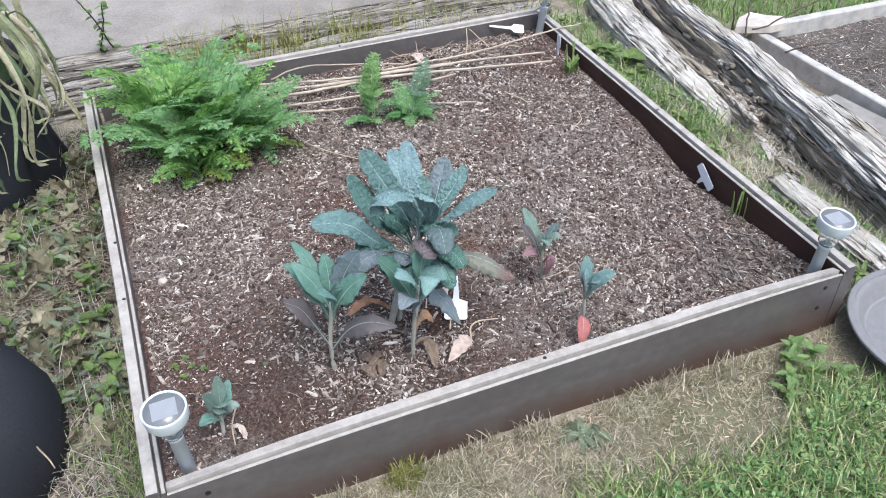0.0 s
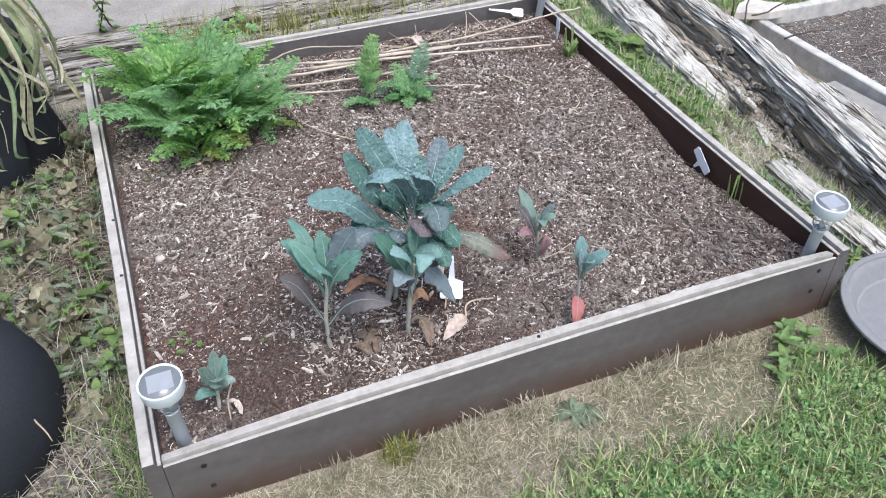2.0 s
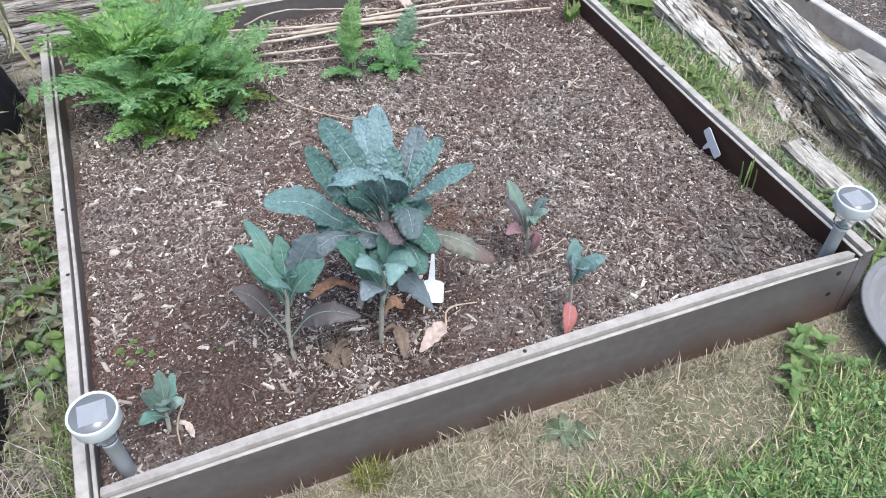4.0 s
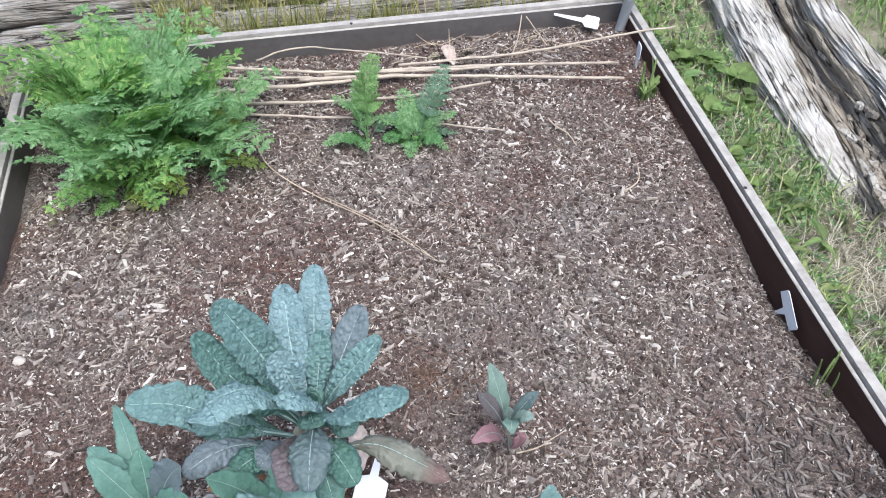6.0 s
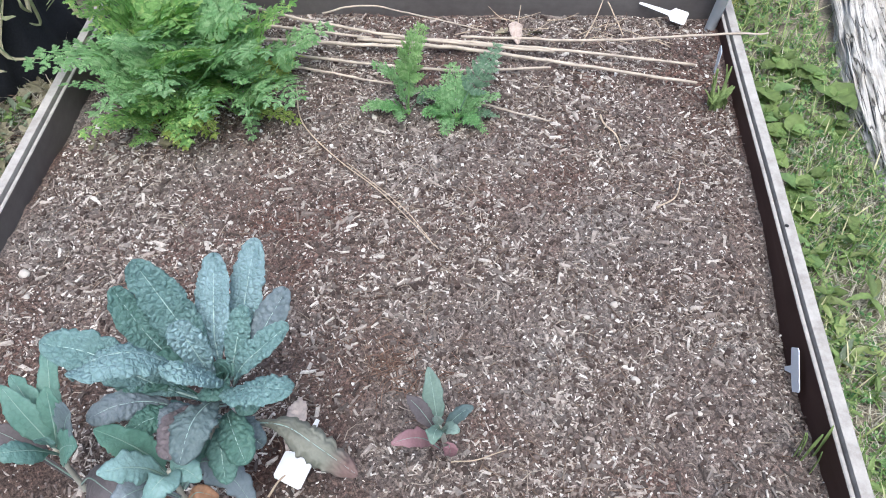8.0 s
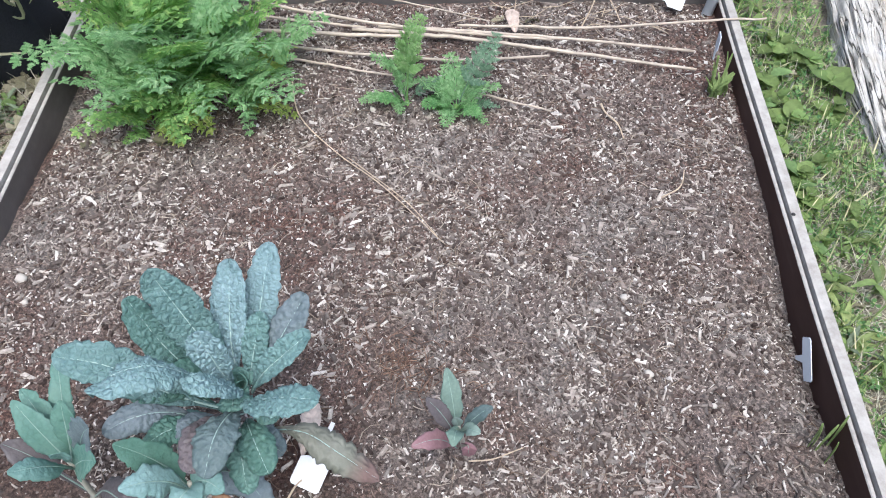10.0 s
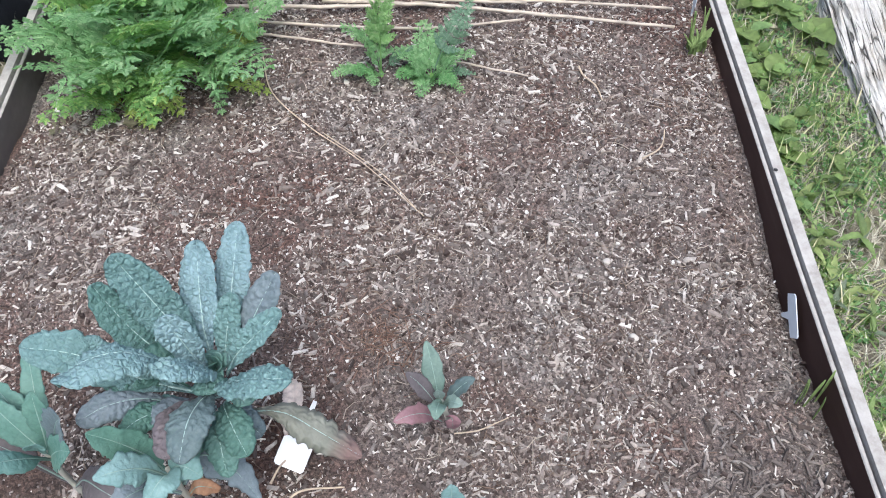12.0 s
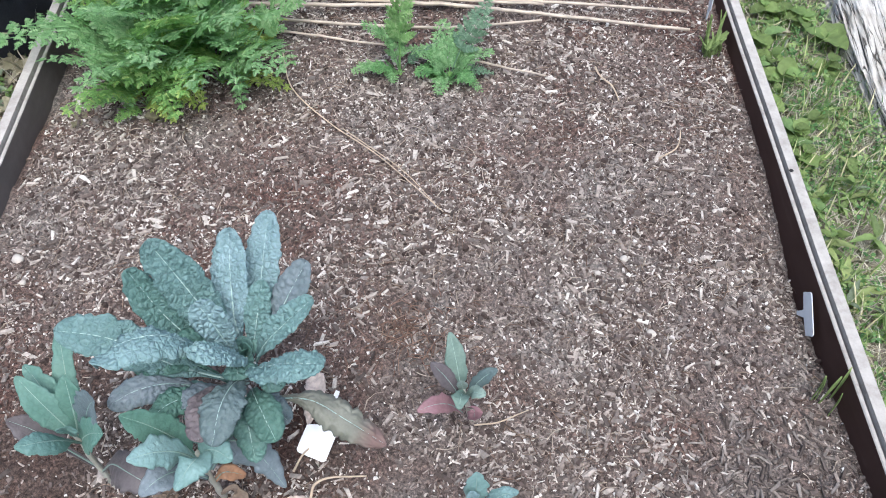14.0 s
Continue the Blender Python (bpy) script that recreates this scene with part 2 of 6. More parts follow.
KALE_OLIVE = withering_material((0.19, -0.052, 0.086))
KALE_RED = kale_material("red_kale", (0.17, 0.095, 0.105), (0.27, 0.16, 0.17), 0.2)
FALLEN_RED = kale_material("bright_red_kale", (0.27, 0.085, 0.08), (0.38, 0.15, 0.135), 0.15)
RIB = plain_material("pale_rib", (0.33, 0.44, 0.41), 0.55)
YOUNG_RIB = plain_material("young_rib", (0.22, 0.31, 0.27), 0.55)
STEM = plain_material("kale_stem", (0.37, 0.365, 0.31), 0.6)
CARROT = green_material("carrot_green", [(0.0, (0.15, 0.3, 0.09)), (0.45, (0.225, 0.42, 0.13)), (0.8, (0.3, 0.48, 0.185)), (1.0, (0.42, 0.55, 0.19))], thin=0.5)
CARROT_YELLOW = green_material("carrot_yellow_green", [(0.0, (0.2, 0.3, 0.07)), (0.6, (0.32, 0.42, 0.11)), (1.0, (0.46, 0.5, 0.18))], thin=0.5)
CARROT_BLUE = green_material("carrot_blue_green", [(0.0, (0.155, 0.305, 0.13)), (0.6, (0.245, 0.425, 0.2)), (1.0, (0.34, 0.5, 0.275))], thin=0.5)
CARROT_MID = green_material("carrot_mid_green", [(0.0, (0.13, 0.29, 0.11)), (0.6, (0.2, 0.4, 0.165)), (1.0, (0.28, 0.47, 0.22))], thin=0.5)
CARROT_LEAN = green_material("carrot_pale_green", [(0.0, (0.16, 0.3, 0.11)), (0.6, (0.235, 0.4, 0.155)), (1.0, (0.33, 0.46, 0.23))], thin=0.5)
CARROT_DUSK = green_material("carrot_grey_green", [(0.0, (0.1, 0.185, 0.115)), (0.6, (0.16, 0.265, 0.175)), (1.0, (0.23, 0.34, 0.24))], thin=0.4)
STRAW = plain_material("dry_straw", (0.46, 0.37, 0.27), 0.7, grain=0.3, scale=40.0)
CANE = plain_material("dry_cane", (0.43, 0.365, 0.295), 0.6, grain=0.3, scale=30.0)
ORANGE_LEAF = plain_material("orange_leaf", (0.34, 0.19, 0.11), 0.6, grain=0.35)
DARK_TWIG = plain_material("dark_twig", (0.09, 0.07, 0.06), 0.8, grain=0.3)
BROWN_LEAF = plain_material("brown_dead_leaf", (0.16, 0.12, 0.09), 0.75, grain=0.4, scale=60.0)
PINK_LEAF = plain_material("pinkish_dead_leaf", (0.46, 0.375, 0.325), 0.7, grain=0.35, scale=60.0)
DEAD_LEAF = plain_material("pale_dead_leaf", (0.52, 0.44, 0.385), 0.7, grain=0.35, scale=60.0)
OAK_LEAF = green_material("oak_litter", [(0.0, (0.09, 0.082, 0.05)), (0.5, (0.185, 0.172, 0.11)), (1.0, (0.33, 0.305, 0.215))], False, 0.75, 0.1)
GRASS = green_material("grass_green", [(0.0, (0.08, 0.155, 0.045)), (0.5, (0.2, 0.3, 0.1)), (0.8, (0.38, 0.44, 0.2)), (1.0, (0.64, 0.6, 0.4))])
LAWN = green_material("lawn_green", [(0.0, (0.09, 0.18, 0.045)), (0.5, (0.17, 0.29, 0.085)), (1.0, (0.3, 0.41, 0.16))])
DRY_GRASS = green_material("grass_dry", [(0.0, (0.15, 0.132, 0.09)), (0.5, (0.32, 0.292, 0.22)), (1.0, (0.6, 0.56, 0.46))], True, 0.8)
MAT_GRASS = green_material("grass_matted", [(0.0, (0.13, 0.13, 0.075)), (0.3, (0.24, 0.23, 0.15)), (0.6, (0.38, 0.355, 0.265)), (1.0, (0.62, 0.585, 0.48))], True, 0.8)
GREY_DRY = green_material("grass_dead", [(0.0, (0.2, 0.18, 0.145)), (0.5, (0.36, 0.335, 0.285)), (1.0, (0.58, 0.555, 0.49))], True, 0.8)
YELLOW_GRASS = green_material("yellow_grass", [(0.0, (0.12, 0.16, 0.03)), (0.5, (0.27, 0.28, 0.08)), (1.0, (0.45, 0.4, 0.2))])
PALE_DRY = green_material("grass_bleached", [(0.0, (0.26, 0.24, 0.19)), (0.5, (0.46, 0.435, 0.36)), (1.0, (0.7, 0.675, 0.59))], True, 0.8)
WEED = green_material("weed_green", [(0.0, (0.075, 0.15, 0.04)), (0.5, (0.14, 0.25, 0.065)), (1.0, (0.26, 0.36, 0.12))])
CLOVER = green_material("clover_green", [(0.0, (0.07, 0.165, 0.06)), (0.5, (0.15, 0.28, 0.1)), (1.0, (0.36, 0.46, 0.2))])
LEEK = green_material("leek_leaf", [(0.0, (0.34, 0.38, 0.22)), (0.4, (0.5, 0.48, 0.32)), (1.0, (0.66, 0.61, 0.48))], False)
BLACK_BAG = plain_material("black_fabric", (0.017, 0.019, 0.024), 0.75, spec=0.3, grain=0.3, scale=300.0)
LAMP_GREY = plain_material("silver_grey_plastic", (0.61, 0.665, 0.69), 0.42, grain=0.05)
PANEL = plain_material("solar_panel", (0.17, 0.178, 0.19), 0.2, spec=0.6, grain=0.08)
CELL = plain_material("solar_cell", (0.3, 0.315, 0.34), 0.18, spec=0.6, grain=0.05)
CLEAR = glass_material()
TRAY = plain_material("grey_plastic_saucer", (0.2, 0.2, 0.208), 0.5, grain=0.08)
TAG = plain_material("white_plastic_tag", (0.78, 0.79, 0.8), 0.45, grain=0.04)
BLUE_TAG = plain_material("pale_blue_plastic_tag", (0.62, 0.66, 0.71), 0.45, grain=0.04)
GROUND, CONCRETE = ground_material(), concrete_material()
GREY_SLAB = plain_material("dull_grey_board", (0.24, 0.23, 0.215), 0.85, grain=0.25, scale=25.0)
GREY_BOARD = plain_material("grey_weathered_board", (0.45, 0.435, 0.41), 0.85, grain=0.25, scale=25.0)
STONE = plain_material("pale_stone", (0.5, 0.46, 0.41), 0.85, grain=0.2, scale=30.0)


# ---- mesh helpers ----
def mesh_of(name, verts, faces, material, smooth=True):
    me = bpy.data.meshes.new(name)
    me.from_pydata([tuple(map(float, v)) for v in verts], [], faces)
    me.materials.append(material)
    if smooth:
        me.polygons.foreach_set("use_smooth", [True] * len(me.polygons))
    me.update()
    return me


def root_of(parent):
    while parent.parent:
        parent = parent.parent
    return parent


def part(name, verts, faces, material, parent, label="", smooth=True):
    """One mesh under a thing or a part; corners are given in the world."""
    o = np.array(root_of(parent).location)
    ob = new(name, mesh_of(name, np.asarray(verts, float) - o, faces, material, smooth))
    ob.parent = parent
    if label:
        ob["label"] = label
    return ob


def thing(name, at, label, category, group=""):
    ob = new(name)
    ob.location = at
    ob.empty_display_size = 0.02
    return tagged(ob, label, category, group)


def solo(name, verts, faces, material, label, category, group="", kind="", smooth=True, at=None):
    """A thing of one mesh. Its origin is its lowest middle."""
    v = np.asarray(verts, float)
    o = np.array(at) if at is not None else np.array([v[:, 0].mean(), v[:, 1].mean(), v[:, 2].min()])
    ob = new(name, mesh_of(name, v - o, faces, material, smooth))
    ob.location = o
    return tagged(ob, label, category, group, kind)


def bezier(points, n):
    """Points along a smooth curve through the given points."""
    p = np.array(points, float)
    if len(p) == 2:
        return p[0] + np.linspace(0, 1, n)[:, None] * (p[1] - p[0])
    k = np.linspace(0, len(p) - 1, n)
    q = np.vstack([2 * p[0] - p[1], p, 2 * p[-1] - p[-2]])
    out = []
    for u in k:
        i = min(int(u), len(p) - 2)
        t = u - i
        a, b, c, d = q[i], q[i + 1], q[i + 2], q[i + 3]
        out.append(0.5 * (2 * b + (c - a) * t + (2 * a - 5 * b + 4 * c - d) * t * t + (3 * b - a - 3 * c + d) * t ** 3))
    return np.array(out)


def frames_of(path, up=(0, 0, 1)):
    """Tangent, side and normal at each point."""
    t = np.gradient(path, axis=0)
    t /= np.linalg.norm(t, axis=1)[:, None] + 1e-12
    s = np.cross(t, np.array(up, float))
    bad = np.linalg.norm(s, axis=1) < 1e-3
    s[bad] = np.cross(t[bad], np.array([1.0, 0.2, 0.1]))
    s /= np.linalg.norm(s, axis=1)[:, None]
    return t, s, np.cross(s, t)


def tube(points, radii, sides=6, n=None, wobble=0.0):
    """A tapered tube along a path, closed at both ends."""
    path = bezier(points, n or max(2, 6 * (len(points) - 1)))
    if wobble:
        path = path + np.array([[noise.noise(Vector(p) * 40 + Vector((s, s, s))) * wobble for s in (0.3, 7.7, 13.1)] for p in path])
    r = np.interp(np.linspace(0, 1, len(path)), np.linspace(0, 1, len(radii)), radii)
    _, s, m = frames_of(path)
    a = np.linspace(0, 2 * np.pi, sides, endpoint=False)
    v = (path[:, None] + r[:, None, None] * (np.cos(a)[None, :, None] * s[:, None] + np.sin(a)[None, :, None] * m[:, None])).reshape(-1, 3)
    f = [(i * sides + j, i * sides + (j + 1) % sides, (i + 1) * sides + (j + 1) % sides, (i + 1) * sides + j) for i in range(len(path) - 1) for j in range(sides)]
    f.append(tuple(range(sides - 1, -1, -1)))
    f.append(tuple(range((len(path) - 1) * sides, len(path) * sides)))
    return v, f


def lathe(profile, sides, at=(0, 0, 0), close=True):
    """Turn a profile of (radius, height) about z."""
    p = np.array(profile, float)
    a = np.linspace(0, 2 * np.pi, sides, endpoint=False)
    v = np.stack([p[:, 0][:, None] * np.cos(a), p[:, 0][:, None] * np.sin(a), np.repeat(p[:, 1][:, None], sides, 1)], -1).reshape(-1, 3) + np.array(at)
    f = [(i * sides + j, i * sides + (j + 1) % sides, (i + 1) * sides + (j + 1) % sides, (i + 1) * sides + j) for i in range(len(p) - 1) for j in range(sides)]
    if close:
        f += [tuple(range(sides - 1, -1, -1)), tuple(range((len(p) - 1) * sides, len(p) * sides))]
    return v, f


def box(lo, hi, bevel=0.0):
    bm = bmesh.new()
    bmesh.ops.create_cube(bm, size=1)
    for v in bm.verts:
        for i in range(3):
            v.co[i] = lo[i] + (v.co[i] + 0.5) * (hi[i] - lo[i])
    if bevel:
        bmesh.ops.bevel(bm, geom=bm.edges[:], offset=bevel, segments=2, affect="EDGES")
    bm.verts.index_update()
    out = [tuple(v.co) for v in bm.verts], [tuple(v.index for v in f.verts) for f in bm.faces]
    bm.free()
    return out


def merge(pieces):
    v, f, k = [], [], 0
    for a, b in pieces:
        a = np.asarray(a, float)
        v.append(a)
        f += [tuple(i + k for i in q) for q in b]
        k += len(a)
    return np.vstack(v), f


def rnd(a, b):
    return random.uniform(a, b)


# ---- ground ----
def ground_height(x, y):
    """Lawn: nearly level, a little lower towards the saucer and behind."""
    h = 0.012 - 0.016 * min(max((x - 0.4) / 0.8, 0), 1) - 0.02 * min(max((x - 1.3) / 0.6, 0), 1)
    near = max(0.0, 1 - max(abs(x - 0.6), abs(y - 0.4)) / 4)
    return h + near * (0.008 * noise.noise(Vector((x * 4, y * 4, 0.3))) + 0.004 * noise.noise(Vector((x * 17, y * 17, 2.3))))


def grid_sheet(xs, ys, height):
    v = [(x, y, height(x, y)) for y in ys for x in xs]
    n = len(xs)
    f = [(j * n + i, j * n + i + 1, (j + 1) * n + i + 1, (j + 1) * n + i) for j in range(len(ys) - 1) for i in range(n - 1)]
    return v, f


def reach(lo, hi, step, far):
    inner = list(np.arange(lo, hi + step / 2, step))
    out = [hi + d for d in (0.3, 0.8, 2, 5, 12, 30, 80, 200, far)]
    return [lo - d for d in (far, 200, 80, 30, 12, 5, 2, 0.8, 0.3)] + inner + out


v, f = grid_sheet(reach(-0.9, 2.7, 0.03, 600), reach(-1.2, 2.4, 0.03, 600), ground_height)
solo("ground", v, f, GROUND, "dry patchy lawn earth round the raised bed", "ground", kind="structure", at=(0, 0, 0))

# concrete slab behind the timbers
v, f = box((-4.0, 1.74, -0.08), (1.45, 5.5, 0.02), 0.006)
solo("pavement", v, f, CONCRETE, "worn light grey concrete slab behind the timbers", "pavement", kind="structure", smooth=False)

# ---- raised bed ----
X0, X1, Y0, Y1 = -0.018, 1.217, -0.004, 1.22


THICK = 0.0255


def board_section(flip):
    """Across the board: a wide flat on top, a groove and a narrow lip set lower. Returns (offset, height)."""
    s = [(0.0, -0.03), (0.0, 0.133), (0.0012, 0.1345), (0.0052, 0.1345), (0.0057, 0.124), (0.0086, 0.124), (0.0092, 0.1405), (0.0242, 0.1405), (THICK, 0.139), (THICK, -0.03)]
    return [(THICK - a, h) for a, h in s][::-1] if flip else s


def board(name, axis, a, b, at, flip, parent, lift=0.0, splay=0.0, sag=0.0):
    """axis x: runs from a to b along x with its outer face at y = at; axis y likewise."""
    s = board_section(flip)
    n = 40
    v = []
    for u in np.linspace(a, b, n):
        w = 0.0016 * noise.noise(Vector((u * 3, at * 7, 1.0)))
        for o, h in s:
            p = (u, at + o + w) if axis == "x" else (at + o + w + splay * max(0.0, (u - 0.45) / 0.77), u)
            droop = sag * max(0.0, abs(u - 0.6) / 0.6 - 0.4) ** 2 * (0.4 + 0.6 * o / THICK) * (h > 0.12)
            v.append((*p, h + lift * (h > 0) - droop))
    k = len(s)
    f = [(i * k + j, i * k + (j + 1) % k, (i + 1) * k + (j + 1) % k, (i + 1) * k + j) for i in range(n - 1) for j in range(k)]
    f += [tuple(range(k)), tuple(range((n - 1) * k, n * k))]
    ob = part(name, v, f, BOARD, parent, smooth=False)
    me = ob.data
    me.materials.append(RIM)
    me.materials.append(INNER)
    bm = bmesh.new()
    bm.from_mesh(me)
    bmesh.ops.recalc_face_normals(bm, faces=bm.faces)
    # Inner face of the right board gets INNER, other inner faces stay BOARD.
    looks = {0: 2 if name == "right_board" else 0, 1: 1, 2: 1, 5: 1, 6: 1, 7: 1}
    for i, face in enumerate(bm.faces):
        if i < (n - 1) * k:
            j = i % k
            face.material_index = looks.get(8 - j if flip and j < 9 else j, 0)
    bm.to_mesh(me)
    bm.free()
    return ob


bed = thing("raised_bed", (0.6, 0.6, 0), "low square raised garden bed of brown grooved composite boards", "raised bed")
front = board("front_board", "x", X0 + THICK + 0.001, X1 - THICK - 0.001, Y0, False, bed, sag=0.044)
back = board("back_board", "x", X0 + 0.023, X1 - 0.016, Y1 - 0.019, False, bed, 0.01)
left = board("left_board", "y", Y0, Y1 + 0.012, X0, True, bed, 0.0, -0.01)
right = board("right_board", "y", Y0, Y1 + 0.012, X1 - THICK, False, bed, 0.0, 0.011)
for where, face in (((0.6, 0.013), front), ((-0.006, 0.59), left), ((-0.006, 0.42), left), ((1.206, 0.608), right), ((0.62, 1.213), back)):
    v, f = lathe([(0.0032, 0.1395), (0.0032, 0.1412), (0.0012, 0.1416)], 10, (*where, 0.01 if face is back else 0))
    part("screw", v, f, SCREW, face, smooth=False)
for x, z in ((1.158, 0.108), (1.155, 0.06), (0.06, 0.105), (0.065, 0.055)):
    v, f = lathe([(0.0045, 0), (0.0045, 0.0014), (0.002, 0.002)], 10)
    v = np.stack([v[:, 0] + x, Y0 - v[:, 2], v[:, 1] + z], -1)
    part("screw", v, f, SCREW, front, smooth=False)


def soil_height(x, y):
    h = 0.088
    h += 0.02 * math.exp(-((x - 0.36) ** 2 + (y - 0.14) ** 2) / 0.03)
    h += 0.016 * math.exp(-((x - 0.03) / 0.1) ** 2) * max(0.0, 1 - y / 0.85)
    h -= 0.02 * math.exp(-((x - 0.0) / 0.06) ** 2) * min(1, max(0, (y - 0.55) / 0.3))
    h -= math.exp(-((x - 1.2) / 0.05) ** 2) * (0.033 * math.exp(-((y - 0.42) / 0.2) ** 2) - 0.004)
    h += 0.012 * math.exp(-((y - 1.15) / 0.12) ** 2) * (x > 0.5) * min(1, (x - 0.5) / 0.3)
    h -= 0.02 * math.exp(-((x - 0.22) ** 2 + (y - 0.045) ** 2) / 0.0012)
    h += 0.007 * noise.noise(Vector((x * 7, y * 7, 3.1))) + 0.004 * noise.noise(Vector((x * 24, y * 24, 5.1))) + 0.0032 * noise.noise(Vector((x * 75, y * 75, 1.7))) + 0.0022 * noise.noise(Vector((x * 150, y * 150, 8.7)))
    return h


v, f = grid_sheet(list(np.linspace(-0.004, 1.204, 300)), list(np.linspace(0.016, 1.206, 300)), soil_height)
solo("soil", v, f, SOIL, "dark brown garden soil filling the raised bed", "soil", kind="structure", at=(0.6, 0.6, 0))


# ---- solar lamps ----
def solar_lamp(x, y, z, lean):
    """A stake lamp: round head with a solar cell on top, clear lens, tubular stake."""
    lamp = thing("solar_lamp", (x, y, z), "silver-grey plastic solar stake lamp standing in the bed corner", "garden lamp", "solar stake lamps")
    m = pose(x, y, z, *lean)

    def put(vf):
        v, f = vf
        return [tuple(m @ Vector(p)) for p in np.asarray(v, float)], f

    part("stake", *put(lathe([(0.004, -0.06), (0.0105, -0.03), (0.0105, 0.094), (0.0115, 0.0945), (0.0115, 0.099), (0.0095, 0.1)], 20)), LAMP_GREY, lamp)
    part("lens", *put(lathe([(0.0112, 0.099), (0.0135, 0.102), (0.0165, 0.108), (0.0155, 0.113), (0.0175, 0.118), (0.0175, 0.128), (0.0195, 0.132), (0.0195, 0.139), (0.0185, 0.139), (0.0165, 0.128), (0.0165, 0.119), (0.0145, 0.113), (0.0155, 0.108), (0.012, 0.1025)], 24)), CLEAR, lamp, "clear ribbed plastic lens")
    cap = part("cap", *put(lathe([(0.0, 0.1385), (0.0285, 0.1375), (0.0298, 0.14), (0.0308, 0.1575), (0.0308, 0.1597), (0.0298, 0.161), (0.0283, 0.1605), (0.0277, 0.1572), (0.0, 0.1570)], 36, close=False)), LAMP_GREY, lamp)
    part("panel", *put(lathe([(0.0275, 0.1574), (0.0275, 0.1588), (0.0, 0.1589)], 36, close=False)), PANEL, cap, "dark translucent disc")
    part("solar_cell", *put(box((-0.017, -0.015, 0.1588), (0.017, 0.015, 0.1596))), CELL, cap, "square grey solar cell", False)
    part("bulb", *put(lathe([(0.002, 0.1), (0.004, 0.106), (0.004, 0.114), (0.0, 0.118)], 12, close=False)), LAMP_GREY, lamp)
    return lamp


solar_lamp(0.042, 0.046, 0.095, (4, -2, 0))
solar_lamp(1.17, 0.043, 0.075, (4, 1, 0))
solar_lamp(1.186, 1.165, 0.085, (4, 6, 10))

# ---- plant saucer ----
v, f = lathe([(0.0, 0.0), (0.118, 0.0), (0.124, 0.003), (0.145, 0.036), (0.149, 0.04), (0.159, 0.041), (0.161, 0.0425), (0.161, 0.048), (0.159, 0.0495), (0.15, 0.0495), (0.1485, 0.045), (0.141, 0.044), (0.139, 0.042), (0.122, 0.009), (0.118, 0.0065), (0.0, 0.006)], 128, close=False)
tray = solo("plant_saucer", v, f, TRAY, "round grey plastic plant saucer lying on dry grass", "saucer", smooth=False)
tray.matrix_basis = pose(1.336, -0.123, 0.009, 2.0, 0, 0) @ Matrix.Diagonal((1, 1, 0.85, 1))


# ---- tags ----
def tag(m, material, label, long=0.105, head=0.034, high=0.03):
    """A T-shaped plant label: pointed stake and a squarish head."""
    t = 0.0007
    s = [(-0.0025, 0), (0.0025, 0), (0.0055, long * 0.62), (head / 2 - 0.006, long * 0.66), (head / 2, long * 0.7), (head / 2, long * 0.7 + high - 0.003), (head / 2 - 0.003, long * 0.7 + high), (-head / 2 + 0.003, long * 0.7 + high), (-head / 2, long * 0.7 + high - 0.003), (-head / 2, long * 0.7), (-head / 2 + 0.006, long * 0.66), (-0.0055, long * 0.62)]
    v = [(x, -t, z) for x, z in s] + [(x, t, z) for x, z in s]
    k = len(s)
    f = [tuple(range(k)), tuple(range(2 * k - 1, k - 1, -1))] + [(i, i + k, (i + 1) % k + k, (i + 1) % k) for i in range(k)]
    ob = new("plant_label", mesh_of("plant_label", v, f, material, False))
    ob.matrix_basis = m
    return tagged(ob, label, "plant label", "plant labels")


stake = Vector((-0.026, -0.059, -0.024)).normalized()
across = Vector((0, 0, 1)).cross(stake).normalized()
front_tag = Matrix((across, stake.cross(across), stake)).transposed().to_4x4()
front_tag.translation = (0.551, 0.257, 0.134)
tag(front_tag, TAG, "white plastic plant label lying on soil beside the kale", 0.074, 0.04, 0.034)
bar = Vector((0.001, -0.048, -0.035)).normalized()
rise = Vector((0.003, -0.018, 0.03)).normalized()
rise = (rise - bar * rise.dot(bar)).normalized()
lean_tag = Matrix((bar, rise.cross(bar), rise)).transposed().to_4x4()
lean_tag.translation = Vector((1.18, 0.378, 0.1035)) - rise * 0.031
tag(lean_tag, BLUE_TAG, "pale blue plastic plant label leaning against the board", 0.03, 0.06, 0.02)
stake = Vector((0.077, -0.03, -0.01)).normalized()
across = Vector((-0.25, -0.3, 1)).cross(stake).normalized()
flat_tag = Matrix((across, stake.cross(across), stake)).transposed().to_4x4()
flat_tag.translation = (1.048, 1.196, 0.136)
tag(flat_tag, TAG, "white plastic plant label lying in the back corner", 0.098, 0.031, 0.028)
tag(pose(0.146, 1.045, 0.09, -12, 0, 20), TAG, "white plastic plant label half hidden among carrot leaves", 0.07, 0.026, 0.022)
tag(Matrix.Translation((1.176, 1.03, 0.085)) @ Matrix.Rotation(radians(85), 4, "Z"), BLUE_TAG, "pale blue plastic plant label standing among grass blades", 0.055, 0.022, 0.03)


